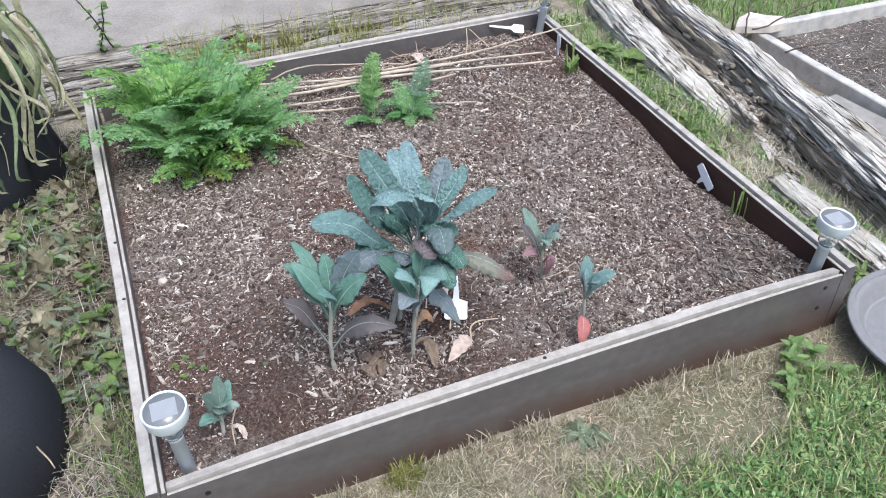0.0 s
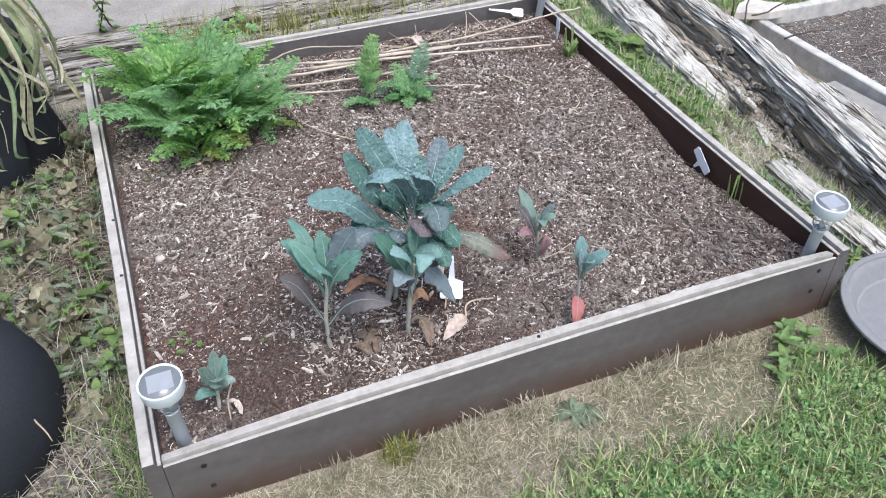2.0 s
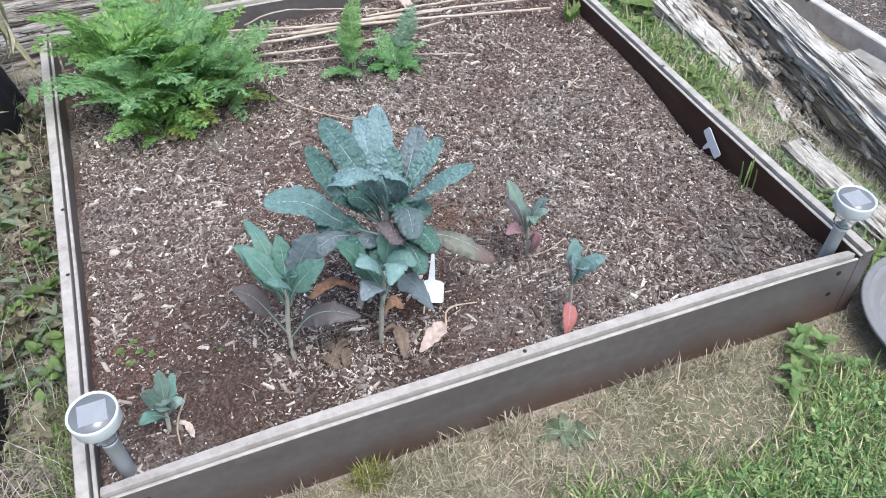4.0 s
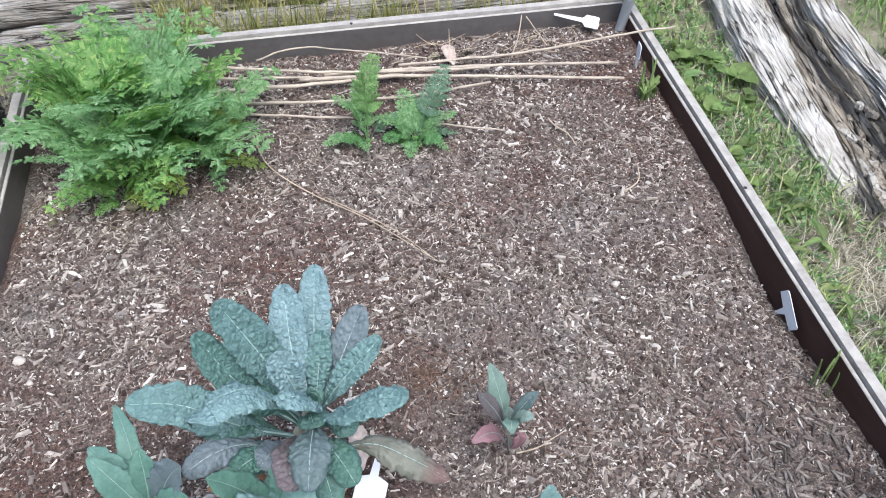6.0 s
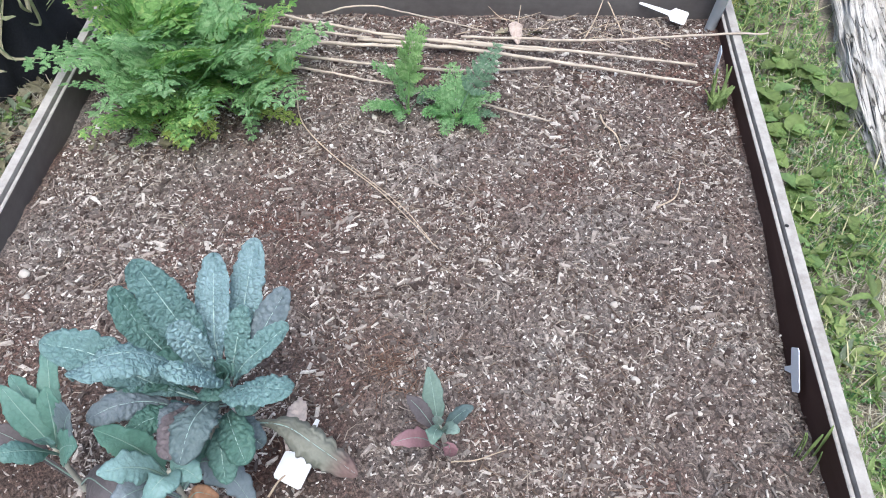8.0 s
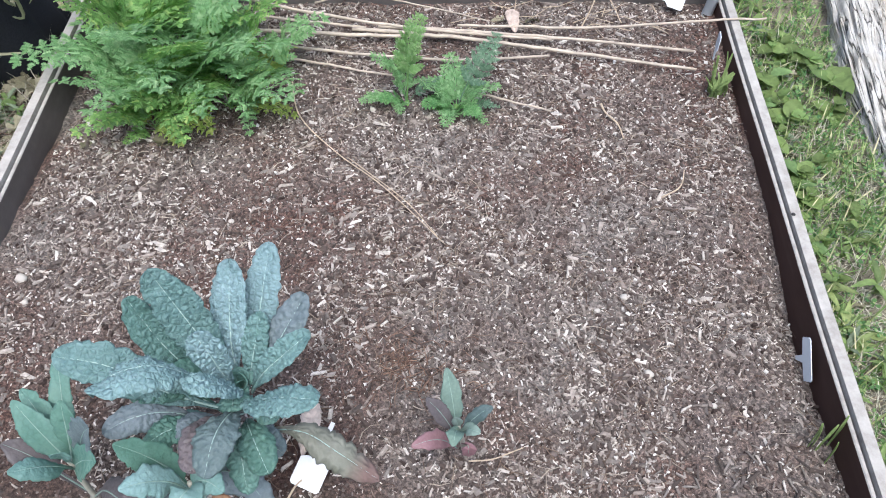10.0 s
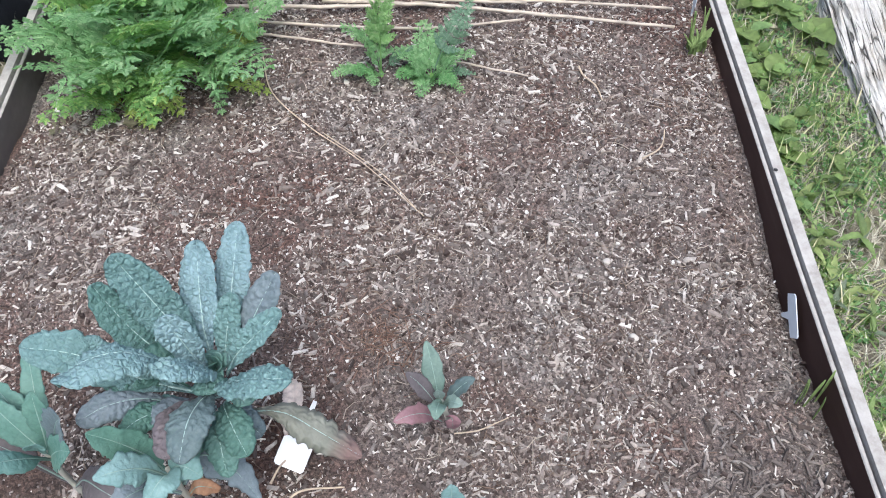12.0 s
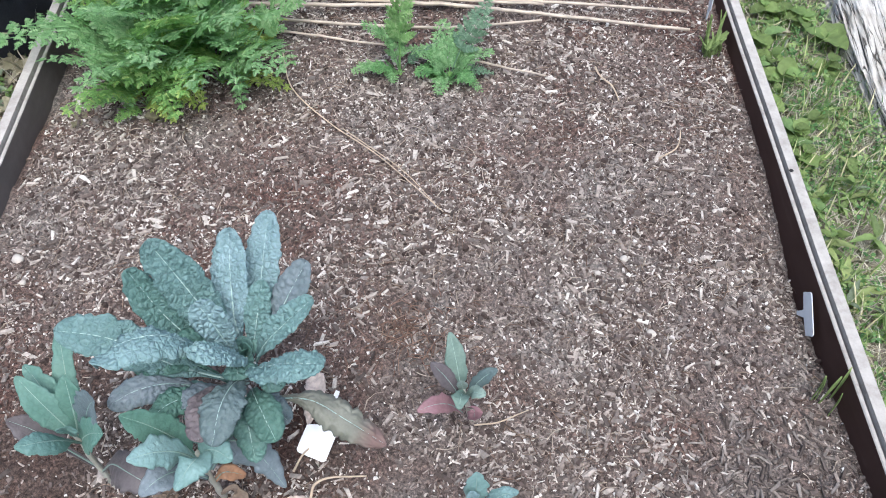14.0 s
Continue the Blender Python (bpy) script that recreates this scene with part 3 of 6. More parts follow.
# ---- leaves ----
def blade(points, width, up, petiole=0.22, crumple=0.0036, cup=0.2, wave=0.19, n=76, m=27, seed=0.0, oval=False, cell=0.0062):
    """A leaf along a path: stalk, then a blade with pillowed cells, a sunken middle and a ruffled edge."""
    path = bezier(points, n)
    long = np.concatenate([[0], np.cumsum(np.linalg.norm(np.diff(path, axis=0), axis=1))])
    t, s, nn = frames_of(path, up)
    v = []
    for i, u in enumerate(np.linspace(0, 1, n)):
        if u < petiole:
            w = 0.0021 + 0.0015 * u / petiole
        else:
            k = (u - petiole) / (1 - petiole)
            if oval:
                w = width / 2 * math.sin(math.pi * min(1, k ** 0.8 * 0.95 + 0.05)) ** 0.75 + 0.0012
            else:
                w = width / 2 * (0.12 + 0.88 * min(1, k / 0.42) ** 0.9) * (1 - max(0, (k - 0.5) / 0.5) ** 2.7) ** 0.55 + 0.0016
        for a in np.linspace(-1, 1, m):
            side = 5.0 if a > 0 else -5.0
            if u <= petiole:
                v.append(path[i] + s[i] * a * w + nn[i] * 0.35 * w * a * a)
                continue
            edge = 1 + wave * noise.noise(Vector((long[i] * 110, side + seed, seed))) + 0.5 * wave * noise.noise(Vector((long[i] * 330, side + seed, 2.0)))
            x = a * w * edge
            h = cup * w * abs(a) ** 1.6 - 0.12 * w * max(0.0, abs(a) - 0.7) / 0.3
            h += wave * 0.42 * w * a * a * noise.noise(Vector((long[i] * 70, side, seed)))
            if crumple:
                d = noise.voronoi(Vector(((long[i] - 0.55 * abs(x)) / cell, x / cell * 0.8, seed * 3.7)))[0]
                h += crumple * min(1.0, 1.7 * (d[1] - d[0])) * min(1, abs(a) * 5) * min(1, (1.04 - abs(a)) * 7) + 0.5 * crumple * noise.noise(Vector((long[i] * 420, x * 420, seed)))
            v.append(path[i] + s[i] * x + nn[i] * h)
    f = [(i * m + j, i * m + j + 1, (i + 1) * m + j + 1, (i + 1) * m + j) for i in range(n - 1) for j in range(m - 1)]
    return v, f, path, nn


def leaf(parent, points, width, material, up=(0, -0.5, 1), rib=RIB, label="", **kw):
    if parent is not big:
        material = {KALE: YOUNG, KALE_GREEN: YOUNG_GREEN}.get(material, material)
        rib, width = YOUNG_RIB if rib else None, width * 0.88
        kw = {"oval": True, "crumple": 0.0013, "cell": 0.0075, "wave": 0.28, "m": 17, "n": 46, **kw}
    v, f, path, nn = blade(points, width, up, seed=len(bpy.data.objects) * 0.37, **kw)
    ob = part("leaf", v, f, material, parent, label)
    thick = ob.modifiers.new("thickness", "SOLIDIFY")
    thick.thickness, thick.offset = 0.0007, 0
    if rib:
        k = len(path)
        r = np.linspace(0.0014, 0.0001, k) * min(1, width / 0.04) ** 0.5
        tv, tf = tube(path + nn * 0.0003, list(r), 5, k)
        part("midrib", tv, tf, rib, ob)
    return ob


def kale(at, label):
    return thing("kale_plant", at, label, "kale", "kale plants in the bed")


def stem(parent, points, radii):
    part("stem", *tube(points, radii, 8, 12, 0.0015), STEM, parent)


# the tall kale
big = kale((0.425, 0.215, 0.1), "tall blue-green lacinato kale with crinkled upright leaves")
stem(big, [(0.41, 0.222, 0.09), (0.432, 0.218, 0.18), (0.472, 0.213, 0.295)], [0.0065, 0.006, 0.005])
stem(big, [(0.428, 0.226, 0.09), (0.44, 0.222, 0.18), (0.47, 0.218, 0.28)], [0.0045, 0.0045, 0.004])
FACE = (-0.1, -0.75, 0.65)
leaf(big, [(0.477, 0.222, 0.28), (0.483, 0.262, 0.303), (0.49, 0.305, 0.34), (0.498, 0.347, 0.377)], 0.035, KALE, FACE, petiole=0.20)
leaf(big, [(0.472, 0.222, 0.285), (0.464, 0.246, 0.32), (0.462, 0.278, 0.354), (0.463, 0.313, 0.39)], 0.036, KALE, FACE, petiole=0.18)
leaf(big, [(0.466, 0.22, 0.28), (0.446, 0.236, 0.33), (0.422, 0.252, 0.382), (0.399, 0.267, 0.43)], 0.043, KALE_MID, (0.3, -0.75, 0.55), petiole=0.12)
leaf(big, [(0.456, 0.219, 0.262), (0.425, 0.226, 0.302), (0.397, 0.237, 0.346), (0.371, 0.256, 0.398)], 0.036, KALE_MID, (0.4, -0.7, 0.55), petiole=0.24)
leaf(big, [(0.452, 0.212, 0.248), (0.402, 0.207, 0.29), (0.35, 0.208, 0.345), (0.297, 0.211, 0.358)], 0.041, KALE_MID, (-0.1, -0.4, 1), petiole=0.20, wave=0.2)
leaf(big, [(0.467, 0.205, 0.285), (0.45, 0.187, 0.358), (0.422, 0.172, 0.408), (0.39, 0.158, 0.414), (0.372, 0.148, 0.398)], 0.046, KALE_LIGHT, (0.48, 0.5, 0.7), petiole=0.14, cup=-0.3, wave=0.26)
leaf(big, [(0.477, 0.205, 0.3), (0.48, 0.188, 0.342), (0.468, 0.17, 0.386), (0.449, 0.158, 0.4)], 0.031, KALE_LIGHT, (0.3, 0.3, 0.8), petiole=0.12, cup=-0.25)
leaf(big, [(0.482, 0.206, 0.288), (0.499, 0.18, 0.33), (0.535, 0.163, 0.369), (0.574, 0.153, 0.384)], 0.037, KALE_LIGHT, (0.3, -0.02, 0.92), petiole=0.15, cup=-0.15, wave=0.24)
leaf(big, [(0.484, 0.214, 0.285), (0.504, 0.209, 0.332), (0.53, 0.216, 0.361), (0.557, 0.229, 0.382)], 0.025, KALE_LIGHT, (-0.5, -0.5, 0.6), petiole=0.13, cup=0.45)
leaf(big, [(0.48, 0.226, 0.268), (0.503, 0.238, 0.312), (0.524, 0.26, 0.344), (0.544, 0.284, 0.37)], 0.034, KALE_DUSK, (-0.4, -0.6, 0.6), petiole=0.16)
leaf(big, [(0.479, 0.221, 0.285), (0.485, 0.236, 0.31), (0.491, 0.253, 0.334), (0.497, 0.271, 0.355)], 0.025, KALE_LIGHT, (-0.2, -0.9, 0.4), petiole=0.12, m=19)
leaf(big, [(0.47, 0.212, 0.292), (0.464, 0.207, 0.34), (0.456, 0.21, 0.378), (0.448, 0.213, 0.402)], 0.030, KALE_LIGHT, (0.3, -0.8, 0.5), petiole=0.14)
leaf(big, [(0.474, 0.2, 0.27), (0.476, 0.165, 0.326), (0.473, 0.13, 0.348), (0.467, 0.096, 0.334)], 0.037, KALE_DUSK, (0, -0.4, 1), cup=-0.15, petiole=0.18, wave=0.24)
leaf(big, [(0.472, 0.203, 0.258), (0.458, 0.172, 0.3), (0.452, 0.137, 0.326), (0.449, 0.106, 0.322)], 0.033, KALE_PURPLE, (0.2, -0.5, 1), cup=-0.2, petiole=0.22)
leaf(big, [(0.472, 0.205, 0.24), (0.486, 0.176, 0.282), (0.5, 0.15, 0.285), (0.512, 0.13, 0.268)], 0.033, KALE_GREEN, (0.1, -0.4, 1), cup=-0.15, petiole=0.18)
leaf(big, [(0.468, 0.2, 0.225), (0.476, 0.165, 0.265), (0.483, 0.14, 0.262), (0.487, 0.12, 0.24)], 0.030, KALE_GREEN, (0, -0.4, 1), cup=-0.15, petiole=0.18)
leaf(big, [(0.446, 0.21, 0.212), (0.404, 0.192, 0.278), (0.372, 0.176, 0.298), (0.34, 0.161, 0.291)], 0.030, KALE_DUSK, (0, -0.35, 1), cup=-0.15, petiole=0.24)
leaf(big, [(0.448, 0.212, 0.222), (0.425, 0.185, 0.27), (0.403, 0.165, 0.288), (0.385, 0.152, 0.284)], 0.028, KALE_GREEN, (0, -0.35, 1), cup=-0.15, petiole=0.22)
leaf(big, [(0.45, 0.216, 0.23), (0.415, 0.215, 0.28), (0.385, 0.208, 0.3), (0.36, 0.2, 0.298)], 0.028, KALE_GREEN, (0, -0.3, 1), petiole=0.22)
leaf(big, [(0.46, 0.222, 0.25), (0.452, 0.232, 0.3), (0.442, 0.24, 0.332), (0.434, 0.247, 0.352)], 0.030, KALE_GREEN, FACE, petiole=0.28)
leaf(big, [(0.46, 0.2, 0.225), (0.446, 0.17, 0.262), (0.434, 0.15, 0.268), (0.424, 0.136, 0.258)], 0.028, KALE_GREEN, (0, -0.4, 1), cup=-0.15, petiole=0.20)
leaf(big, [(0.464, 0.2, 0.215), (0.486, 0.184, 0.25), (0.502, 0.174, 0.252), (0.517, 0.166, 0.238)], 0.028, KALE_DUSK, (0, -0.4, 1), cup=-0.15, petiole=0.22)
for pts, w, colour in (
        ([(0.45, 0.214, 0.2), (0.43, 0.2, 0.242), (0.412, 0.188, 0.258), (0.395, 0.18, 0.25)], 0.03, KALE_GREEN),
        ([(0.455, 0.212, 0.215), (0.44, 0.192, 0.262), (0.428, 0.175, 0.282), (0.415, 0.16, 0.282)], 0.03, KALE_DUSK),
        ([(0.462, 0.222, 0.25), (0.445, 0.218, 0.3), (0.428, 0.214, 0.325), (0.41, 0.21, 0.332)], 0.03, KALE_GREEN),
        ([(0.47, 0.218, 0.265), (0.474, 0.2, 0.305), (0.476, 0.185, 0.322), (0.478, 0.172, 0.322)], 0.03, KALE_GREEN),
        ([(0.474, 0.214, 0.25), (0.492, 0.198, 0.29), (0.506, 0.185, 0.305), (0.52, 0.175, 0.3)], 0.028, KALE_GREEN),
        ([(0.464, 0.21, 0.2), (0.47, 0.182, 0.232), (0.474, 0.16, 0.238), (0.476, 0.142, 0.226)], 0.03, KALE_PURPLE)):
    leaf(big, pts, w, colour, (0, -0.4, 1), cup=-0.15, wave=0.26, m=21, n=56)
for k in range(11):
    a = k * 2.4
    q, tall = 0.006 + 0.0014 * k, 0.322 - 0.0016 * k
    leaf(big, [(0.475, 0.215, 0.29), (0.475 + 0.5 * q * math.cos(a), 0.215 + 0.5 * q * math.sin(a), 0.306), (0.475 + q * math.cos(a), 0.215 + q * math.sin(a), tall)], 0.011, KALE_GREEN, (0, -0.3, 1), None, n=10, m=7, crumple=0.0006)
leaf(big, [(0.462, 0.21, 0.19), (0.5, 0.2, 0.226), (0.538, 0.192, 0.236), (0.574, 0.176, 0.222), (0.617, 0.162, 0.184)], 0.034, KALE_OLIVE, (0.35, -0.35, 0.85), RIB, label="withering grey-olive kale leaf with a reddened tip", petiole=0.34, cup=-0.5, wave=0.36, crumple=0.004)
leaf(big, [(0.418, 0.222, 0.13), (0.39, 0.226, 0.158), (0.365, 0.224, 0.164), (0.338, 0.217, 0.152)], 0.012, ORANGE_LEAF, (0, -0.4, 1), None, label="shrivelled orange-red dying leaf", petiole=0.18, wave=0.5, crumple=0.003, n=30, m=13)

# plant in front of it
p2 = kale((0.421, 0.138, 0.1), "young kale with wavy blue-green leaves on a pale stem")
stem(p2, [(0.421, 0.138, 0.085), (0.424, 0.13, 0.17), (0.431, 0.121, 0.262)], [0.0042, 0.0038, 0.003])
leaf(p2, [(0.428, 0.124, 0.225), (0.41, 0.135, 0.262), (0.392, 0.134, 0.3), (0.371, 0.131, 0.33)], 0.042, KALE_GREEN, (0, -0.4, 1))
leaf(p2, [(0.43, 0.12, 0.245), (0.42, 0.112, 0.286), (0.405, 0.1, 0.313), (0.385, 0.089, 0.322)], 0.034, KALE, (0, -0.3, 1), cup=-0.2)
leaf(p2, [(0.432, 0.12, 0.245), (0.442, 0.104, 0.29), (0.437, 0.09, 0.299), (0.424, 0.073, 0.286)], 0.032, KALE, (0, -0.3, 1), cup=-0.2)
leaf(p2, [(0.432, 0.12, 0.245), (0.443, 0.117, 0.276), (0.457, 0.113, 0.287), (0.472, 0.107, 0.276)], 0.034, KALE, (0, -0.4, 1))
leaf(p2, [(0.426, 0.122, 0.195), (0.415, 0.108, 0.25), (0.402, 0.09, 0.274), (0.385, 0.074, 0.271)], 0.034, KALE_DUSK, (0, -0.3, 1))
leaf(p2, [(0.43, 0.13, 0.2), (0.452, 0.15, 0.228), (0.48, 0.145, 0.2), (0.503, 0.127, 0.152)], 0.04, KALE_DUSK, (0.1, -0.4, 1), cup=-0.15, petiole=0.16)
leaf(p2, [(0.431, 0.124, 0.25), (0.44, 0.133, 0.286), (0.447, 0.14, 0.31), (0.45, 0.148, 0.326)], 0.036, KALE_GREEN, (0.1, -0.7, 0.6))
leaf(p2, [(0.424, 0.13, 0.19), (0.436, 0.145, 0.235), (0.45, 0.155, 0.25), (0.466, 0.16, 0.24)], 0.034, KALE_GREEN, (0, -0.3, 1))
leaf(p2, [(0.423, 0.132, 0.16), (0.44, 0.13, 0.19), (0.45, 0.133, 0.182), (0.459, 0.136, 0.165)], 0.019, ORANGE_LEAF, (0, -0.4, 1), label="small dying orange leaf", n=20, m=9)

# plant with two purple lower leaves
p1 = kale((0.292, 0.15, 0.1), "young kale with green upper and purple lower leaves")
stem(p1, [(0.293, 0.151, 0.085), (0.29, 0.15, 0.16), (0.299, 0.146, 0.255)], [0.0042, 0.0036, 0.003])
leaf(p1, [(0.298, 0.148, 0.235), (0.288, 0.153, 0.27), (0.272, 0.164, 0.302), (0.254, 0.179, 0.324)], 0.034, KALE_GREEN, (0.2, -0.6, 0.8))
leaf(p1, [(0.3, 0.144, 0.24), (0.297, 0.128, 0.282), (0.289, 0.115, 0.307), (0.273, 0.105, 0.318)], 0.028, KALE, (0, -0.3, 1), cup=-0.2)
leaf(p1, [(0.298, 0.15, 0.23), (0.29, 0.18, 0.272), (0.282, 0.215, 0.297), (0.27, 0.249, 0.306)], 0.024, KALE_GREEN, (0.1, -0.6, 0.7))
leaf(p1, [(0.296, 0.15, 0.215), (0.28, 0.165, 0.265), (0.265, 0.185, 0.294), (0.247, 0.203, 0.304)], 0.03, KALE_GREEN, (0, -0.4, 0.9))
leaf(p1, [(0.3, 0.145, 0.235), (0.314, 0.136, 0.27), (0.332, 0.13, 0.294), (0.352, 0.121, 0.312)], 0.038, KALE_GREEN, (-0.3, -0.5, 0.8))
leaf(p1, [(0.3, 0.148, 0.22), (0.318, 0.15, 0.282), (0.335, 0.147, 0.32), (0.35, 0.14, 0.344)], 0.044, KALE_DUSK, (-0.3, -0.6, 0.7))
leaf(p1, [(0.3, 0.146, 0.25), (0.303, 0.14, 0.278), (0.304, 0.136, 0.292), (0.302, 0.13, 0.305)], 0.02, KALE, (0, -0.6, 0.6))
leaf(p1, [(0.299, 0.149, 0.25), (0.303, 0.16, 0.285), (0.304, 0.17, 0.31), (0.303, 0.18, 0.325)], 0.028, KALE_GREEN, (0, -0.7, 0.6))
leaf(p1, [(0.29, 0.15, 0.16), (0.27, 0.151, 0.214), (0.253, 0.153, 0.252), (0.23, 0.156, 0.273)], 0.038, KALE_PURPLE, (0.2, -0.4, 1), petiole=0.36)
leaf(p1, [(0.292, 0.149, 0.155), (0.32, 0.138, 0.198), (0.35, 0.118, 0.22), (0.386, 0.099, 0.214)], 0.042, KALE_PURPLE, (0, -0.3, 1), petiole=0.24, cup=-0.15)

# seedlings
p3 = kale((0.717, 0.24, 0.09), "small kale seedling with purple lower leaves")
stem(p3, [(0.718, 0.24, 0.075), (0.712, 0.236, 0.13), (0.705, 0.232, 0.18)], [0.0038, 0.0035, 0.0028])
for pts, w, colour, up, said in (
        ([(0.705, 0.235, 0.15), (0.701, 0.248, 0.185), (0.696, 0.265, 0.21), (0.691, 0.282, 0.228)], 0.024, YOUNG_GREY, (0, -0.7, 0.6), ""),
        ([(0.704, 0.233, 0.15), (0.692, 0.236, 0.185), (0.68, 0.24, 0.208), (0.668, 0.243, 0.225)], 0.021, KALE_PURPLE, (0.3, -0.5, 0.7), ""),
        ([(0.708, 0.235, 0.15), (0.72, 0.238, 0.178), (0.733, 0.242, 0.195), (0.746, 0.246, 0.202)], 0.018, KALE_DUSK, (-0.2, -0.4, 1), ""),
        ([(0.706, 0.23, 0.165), (0.704, 0.22, 0.192), (0.702, 0.208, 0.204), (0.7, 0.196, 0.2)], 0.018, YOUNG_GREY, (0, -0.4, 1), ""),
        ([(0.708, 0.231, 0.165), (0.716, 0.222, 0.192), (0.723, 0.215, 0.203), (0.731, 0.212, 0.204)], 0.015, YOUNG_GREY, (0, -0.4, 1), ""),
        ([(0.705, 0.232, 0.12), (0.69, 0.22, 0.165), (0.673, 0.208, 0.19), (0.652, 0.199, 0.192)], 0.023, KALE_RED, (0.2, -0.4, 1), "dull red-purple lower leaf"),
        ([(0.712, 0.234, 0.13), (0.718, 0.222, 0.15), (0.719, 0.222, 0.128), (0.715, 0.232, 0.1)], 0.017, KALE_RED, (0, -0.8, 0.3), "dull red-purple lower leaf"),
        ([(0.706, 0.233, 0.17), (0.704, 0.232, 0.192), (0.702, 0.23, 0.206)], 0.012, YOUNG_GREY, (0, -0.8, 0.4), "")):
    leaf(p3, pts, w, colour, up, label=said, n=30, m=13)

p4 = kale((0.72, 0.098, 0.09), "small kale seedling with a red fallen lower leaf")
stem(p4, [(0.722, 0.102, 0.075), (0.717, 0.093, 0.13), (0.713, 0.09, 0.185)], [0.0036, 0.0033, 0.0026])
for pts, w, colour, up, said in (
        ([(0.713, 0.09, 0.165), (0.715, 0.096, 0.2), (0.716, 0.1, 0.225), (0.716, 0.105, 0.243)], 0.026, YOUNG, (0, -0.7, 0.6), ""),
        ([(0.714, 0.088, 0.165), (0.724, 0.08, 0.2), (0.735, 0.072, 0.22), (0.748, 0.064, 0.23)], 0.024, YOUNG, (-0.3, -0.4, 0.8), ""),
        ([(0.714, 0.09, 0.16), (0.73, 0.095, 0.18), (0.745, 0.1, 0.19), (0.762, 0.105, 0.186)], 0.018, KALE_LIGHT, (-0.2, -0.4, 1), ""),
        ([(0.712, 0.088, 0.165), (0.702, 0.08, 0.198), (0.695, 0.074, 0.22), (0.688, 0.066, 0.238)], 0.022, KALE_PURPLE, (0.3, -0.5, 0.7), ""),
        ([(0.714, 0.086, 0.175), (0.713, 0.074, 0.205), (0.712, 0.064, 0.22), (0.712, 0.054, 0.226)], 0.019, KALE_LIGHT, (0, -0.4, 1), ""),
        ([(0.713, 0.088, 0.18), (0.711, 0.09, 0.208), (0.708, 0.09, 0.228)], 0.016, KALE_LIGHT, (0.3, -0.8, 0.4), ""),
        ([(0.716, 0.09, 0.12), (0.705, 0.072, 0.134), (0.695, 0.055, 0.122), (0.686, 0.042, 0.1)], 0.022, FALLEN_RED, (0, -0.6, 0.8), "red drooping lower leaf")):
    leaf(p4, pts, w, colour, up, label=said, n=30, m=13)

p5 = kale((0.1, 0.095, 0.1), "small pale kale seedling near the bed corner")
stem(p5, [(0.098, 0.096, 0.085), (0.102, 0.1, 0.12), (0.105, 0.103, 0.155)], [0.0034, 0.003, 0.0025])
for pts, w, colour, up in (
        ([(0.105, 0.104, 0.14), (0.108, 0.111, 0.175), (0.111, 0.116, 0.2), (0.113, 0.12, 0.222)], 0.026, YOUNG_GREY, (0, -0.7, 0.6)),
        ([(0.104, 0.102, 0.14), (0.095, 0.096, 0.175), (0.088, 0.088, 0.205), (0.081, 0.078, 0.225)], 0.027, YOUNG_GREY, (0.3, -0.6, 0.7)),
        ([(0.105, 0.1, 0.14), (0.106, 0.09, 0.17), (0.106, 0.08, 0.187), (0.105, 0.07, 0.194)], 0.028, YOUNG_GREY, (0, -0.4, 1)),
        ([(0.106, 0.104, 0.14), (0.117, 0.112, 0.165), (0.124, 0.122, 0.182), (0.131, 0.134, 0.19)], 0.024, YOUNG_GREEN, (-0.3, -0.5, 0.7)),
        ([(0.105, 0.101, 0.135), (0.118, 0.095, 0.16), (0.128, 0.09, 0.17), (0.138, 0.086, 0.168)], 0.02, YOUNG_GREY, (0, -0.4, 1)),
        ([(0.102, 0.1, 0.13), (0.088, 0.088, 0.155), (0.077, 0.08, 0.165), (0.063, 0.074, 0.162)], 0.024, YOUNG_GREEN, (0, -0.4, 1))):
    leaf(p5, [(0.104 + (x - 0.104) * 0.82, 0.102 + (y - 0.102) * 0.82, 0.09 + (z - 0.09) * 0.86) for x, y, z in pts], w * 0.8, colour, up, n=30, m=13)


# dead leaves by the kale
def dead_leaf(points, width, material, label, petiole=0.1, wave=0.35):
    v, f, *_ = blade(points, width, (0, -0.4, 1), petiole=petiole, crumple=0.004, cup=0.5, wave=wave, n=40, m=15, seed=len(bpy.data.objects), oval=True)
    ob = solo("dead_leaf", v, f, material, label, "dead leaf", "dead kale leaves")
    ob.modifiers.new("thickness", "SOLIDIFY").thickness = 0.0007


dead_leaf([(0.518, 0.3, 0.112), (0.521, 0.262, 0.12), (0.514, 0.222, 0.112)], 0.024, DEAD_LEAF, "shrivelled cream dead kale leaf on soil")
dead_leaf([(0.524, 0.13, 0.106), (0.503, 0.115, 0.117), (0.487, 0.102, 0.116), (0.466, 0.089, 0.112)], 0.023, PINK_LEAF, "curled pinkish tan dead kale leaf on soil", 0.05)
dead_leaf([(0.424, 0.13, 0.13), (0.44, 0.136, 0.132), (0.448, 0.118, 0.12), (0.441, 0.086, 0.112)], 0.019, BROWN_LEAF, "shrivelled brown dead kale leaf hanging to the soil", 0.4)
dead_leaf([(0.116, 0.092, 0.116), (0.124, 0.085, 0.118), (0.128, 0.078, 0.11), (0.129, 0.073, 0.1)], 0.0075, DEAD_LEAF, "shrivelled cream dead kale leaf on soil", 0.3)
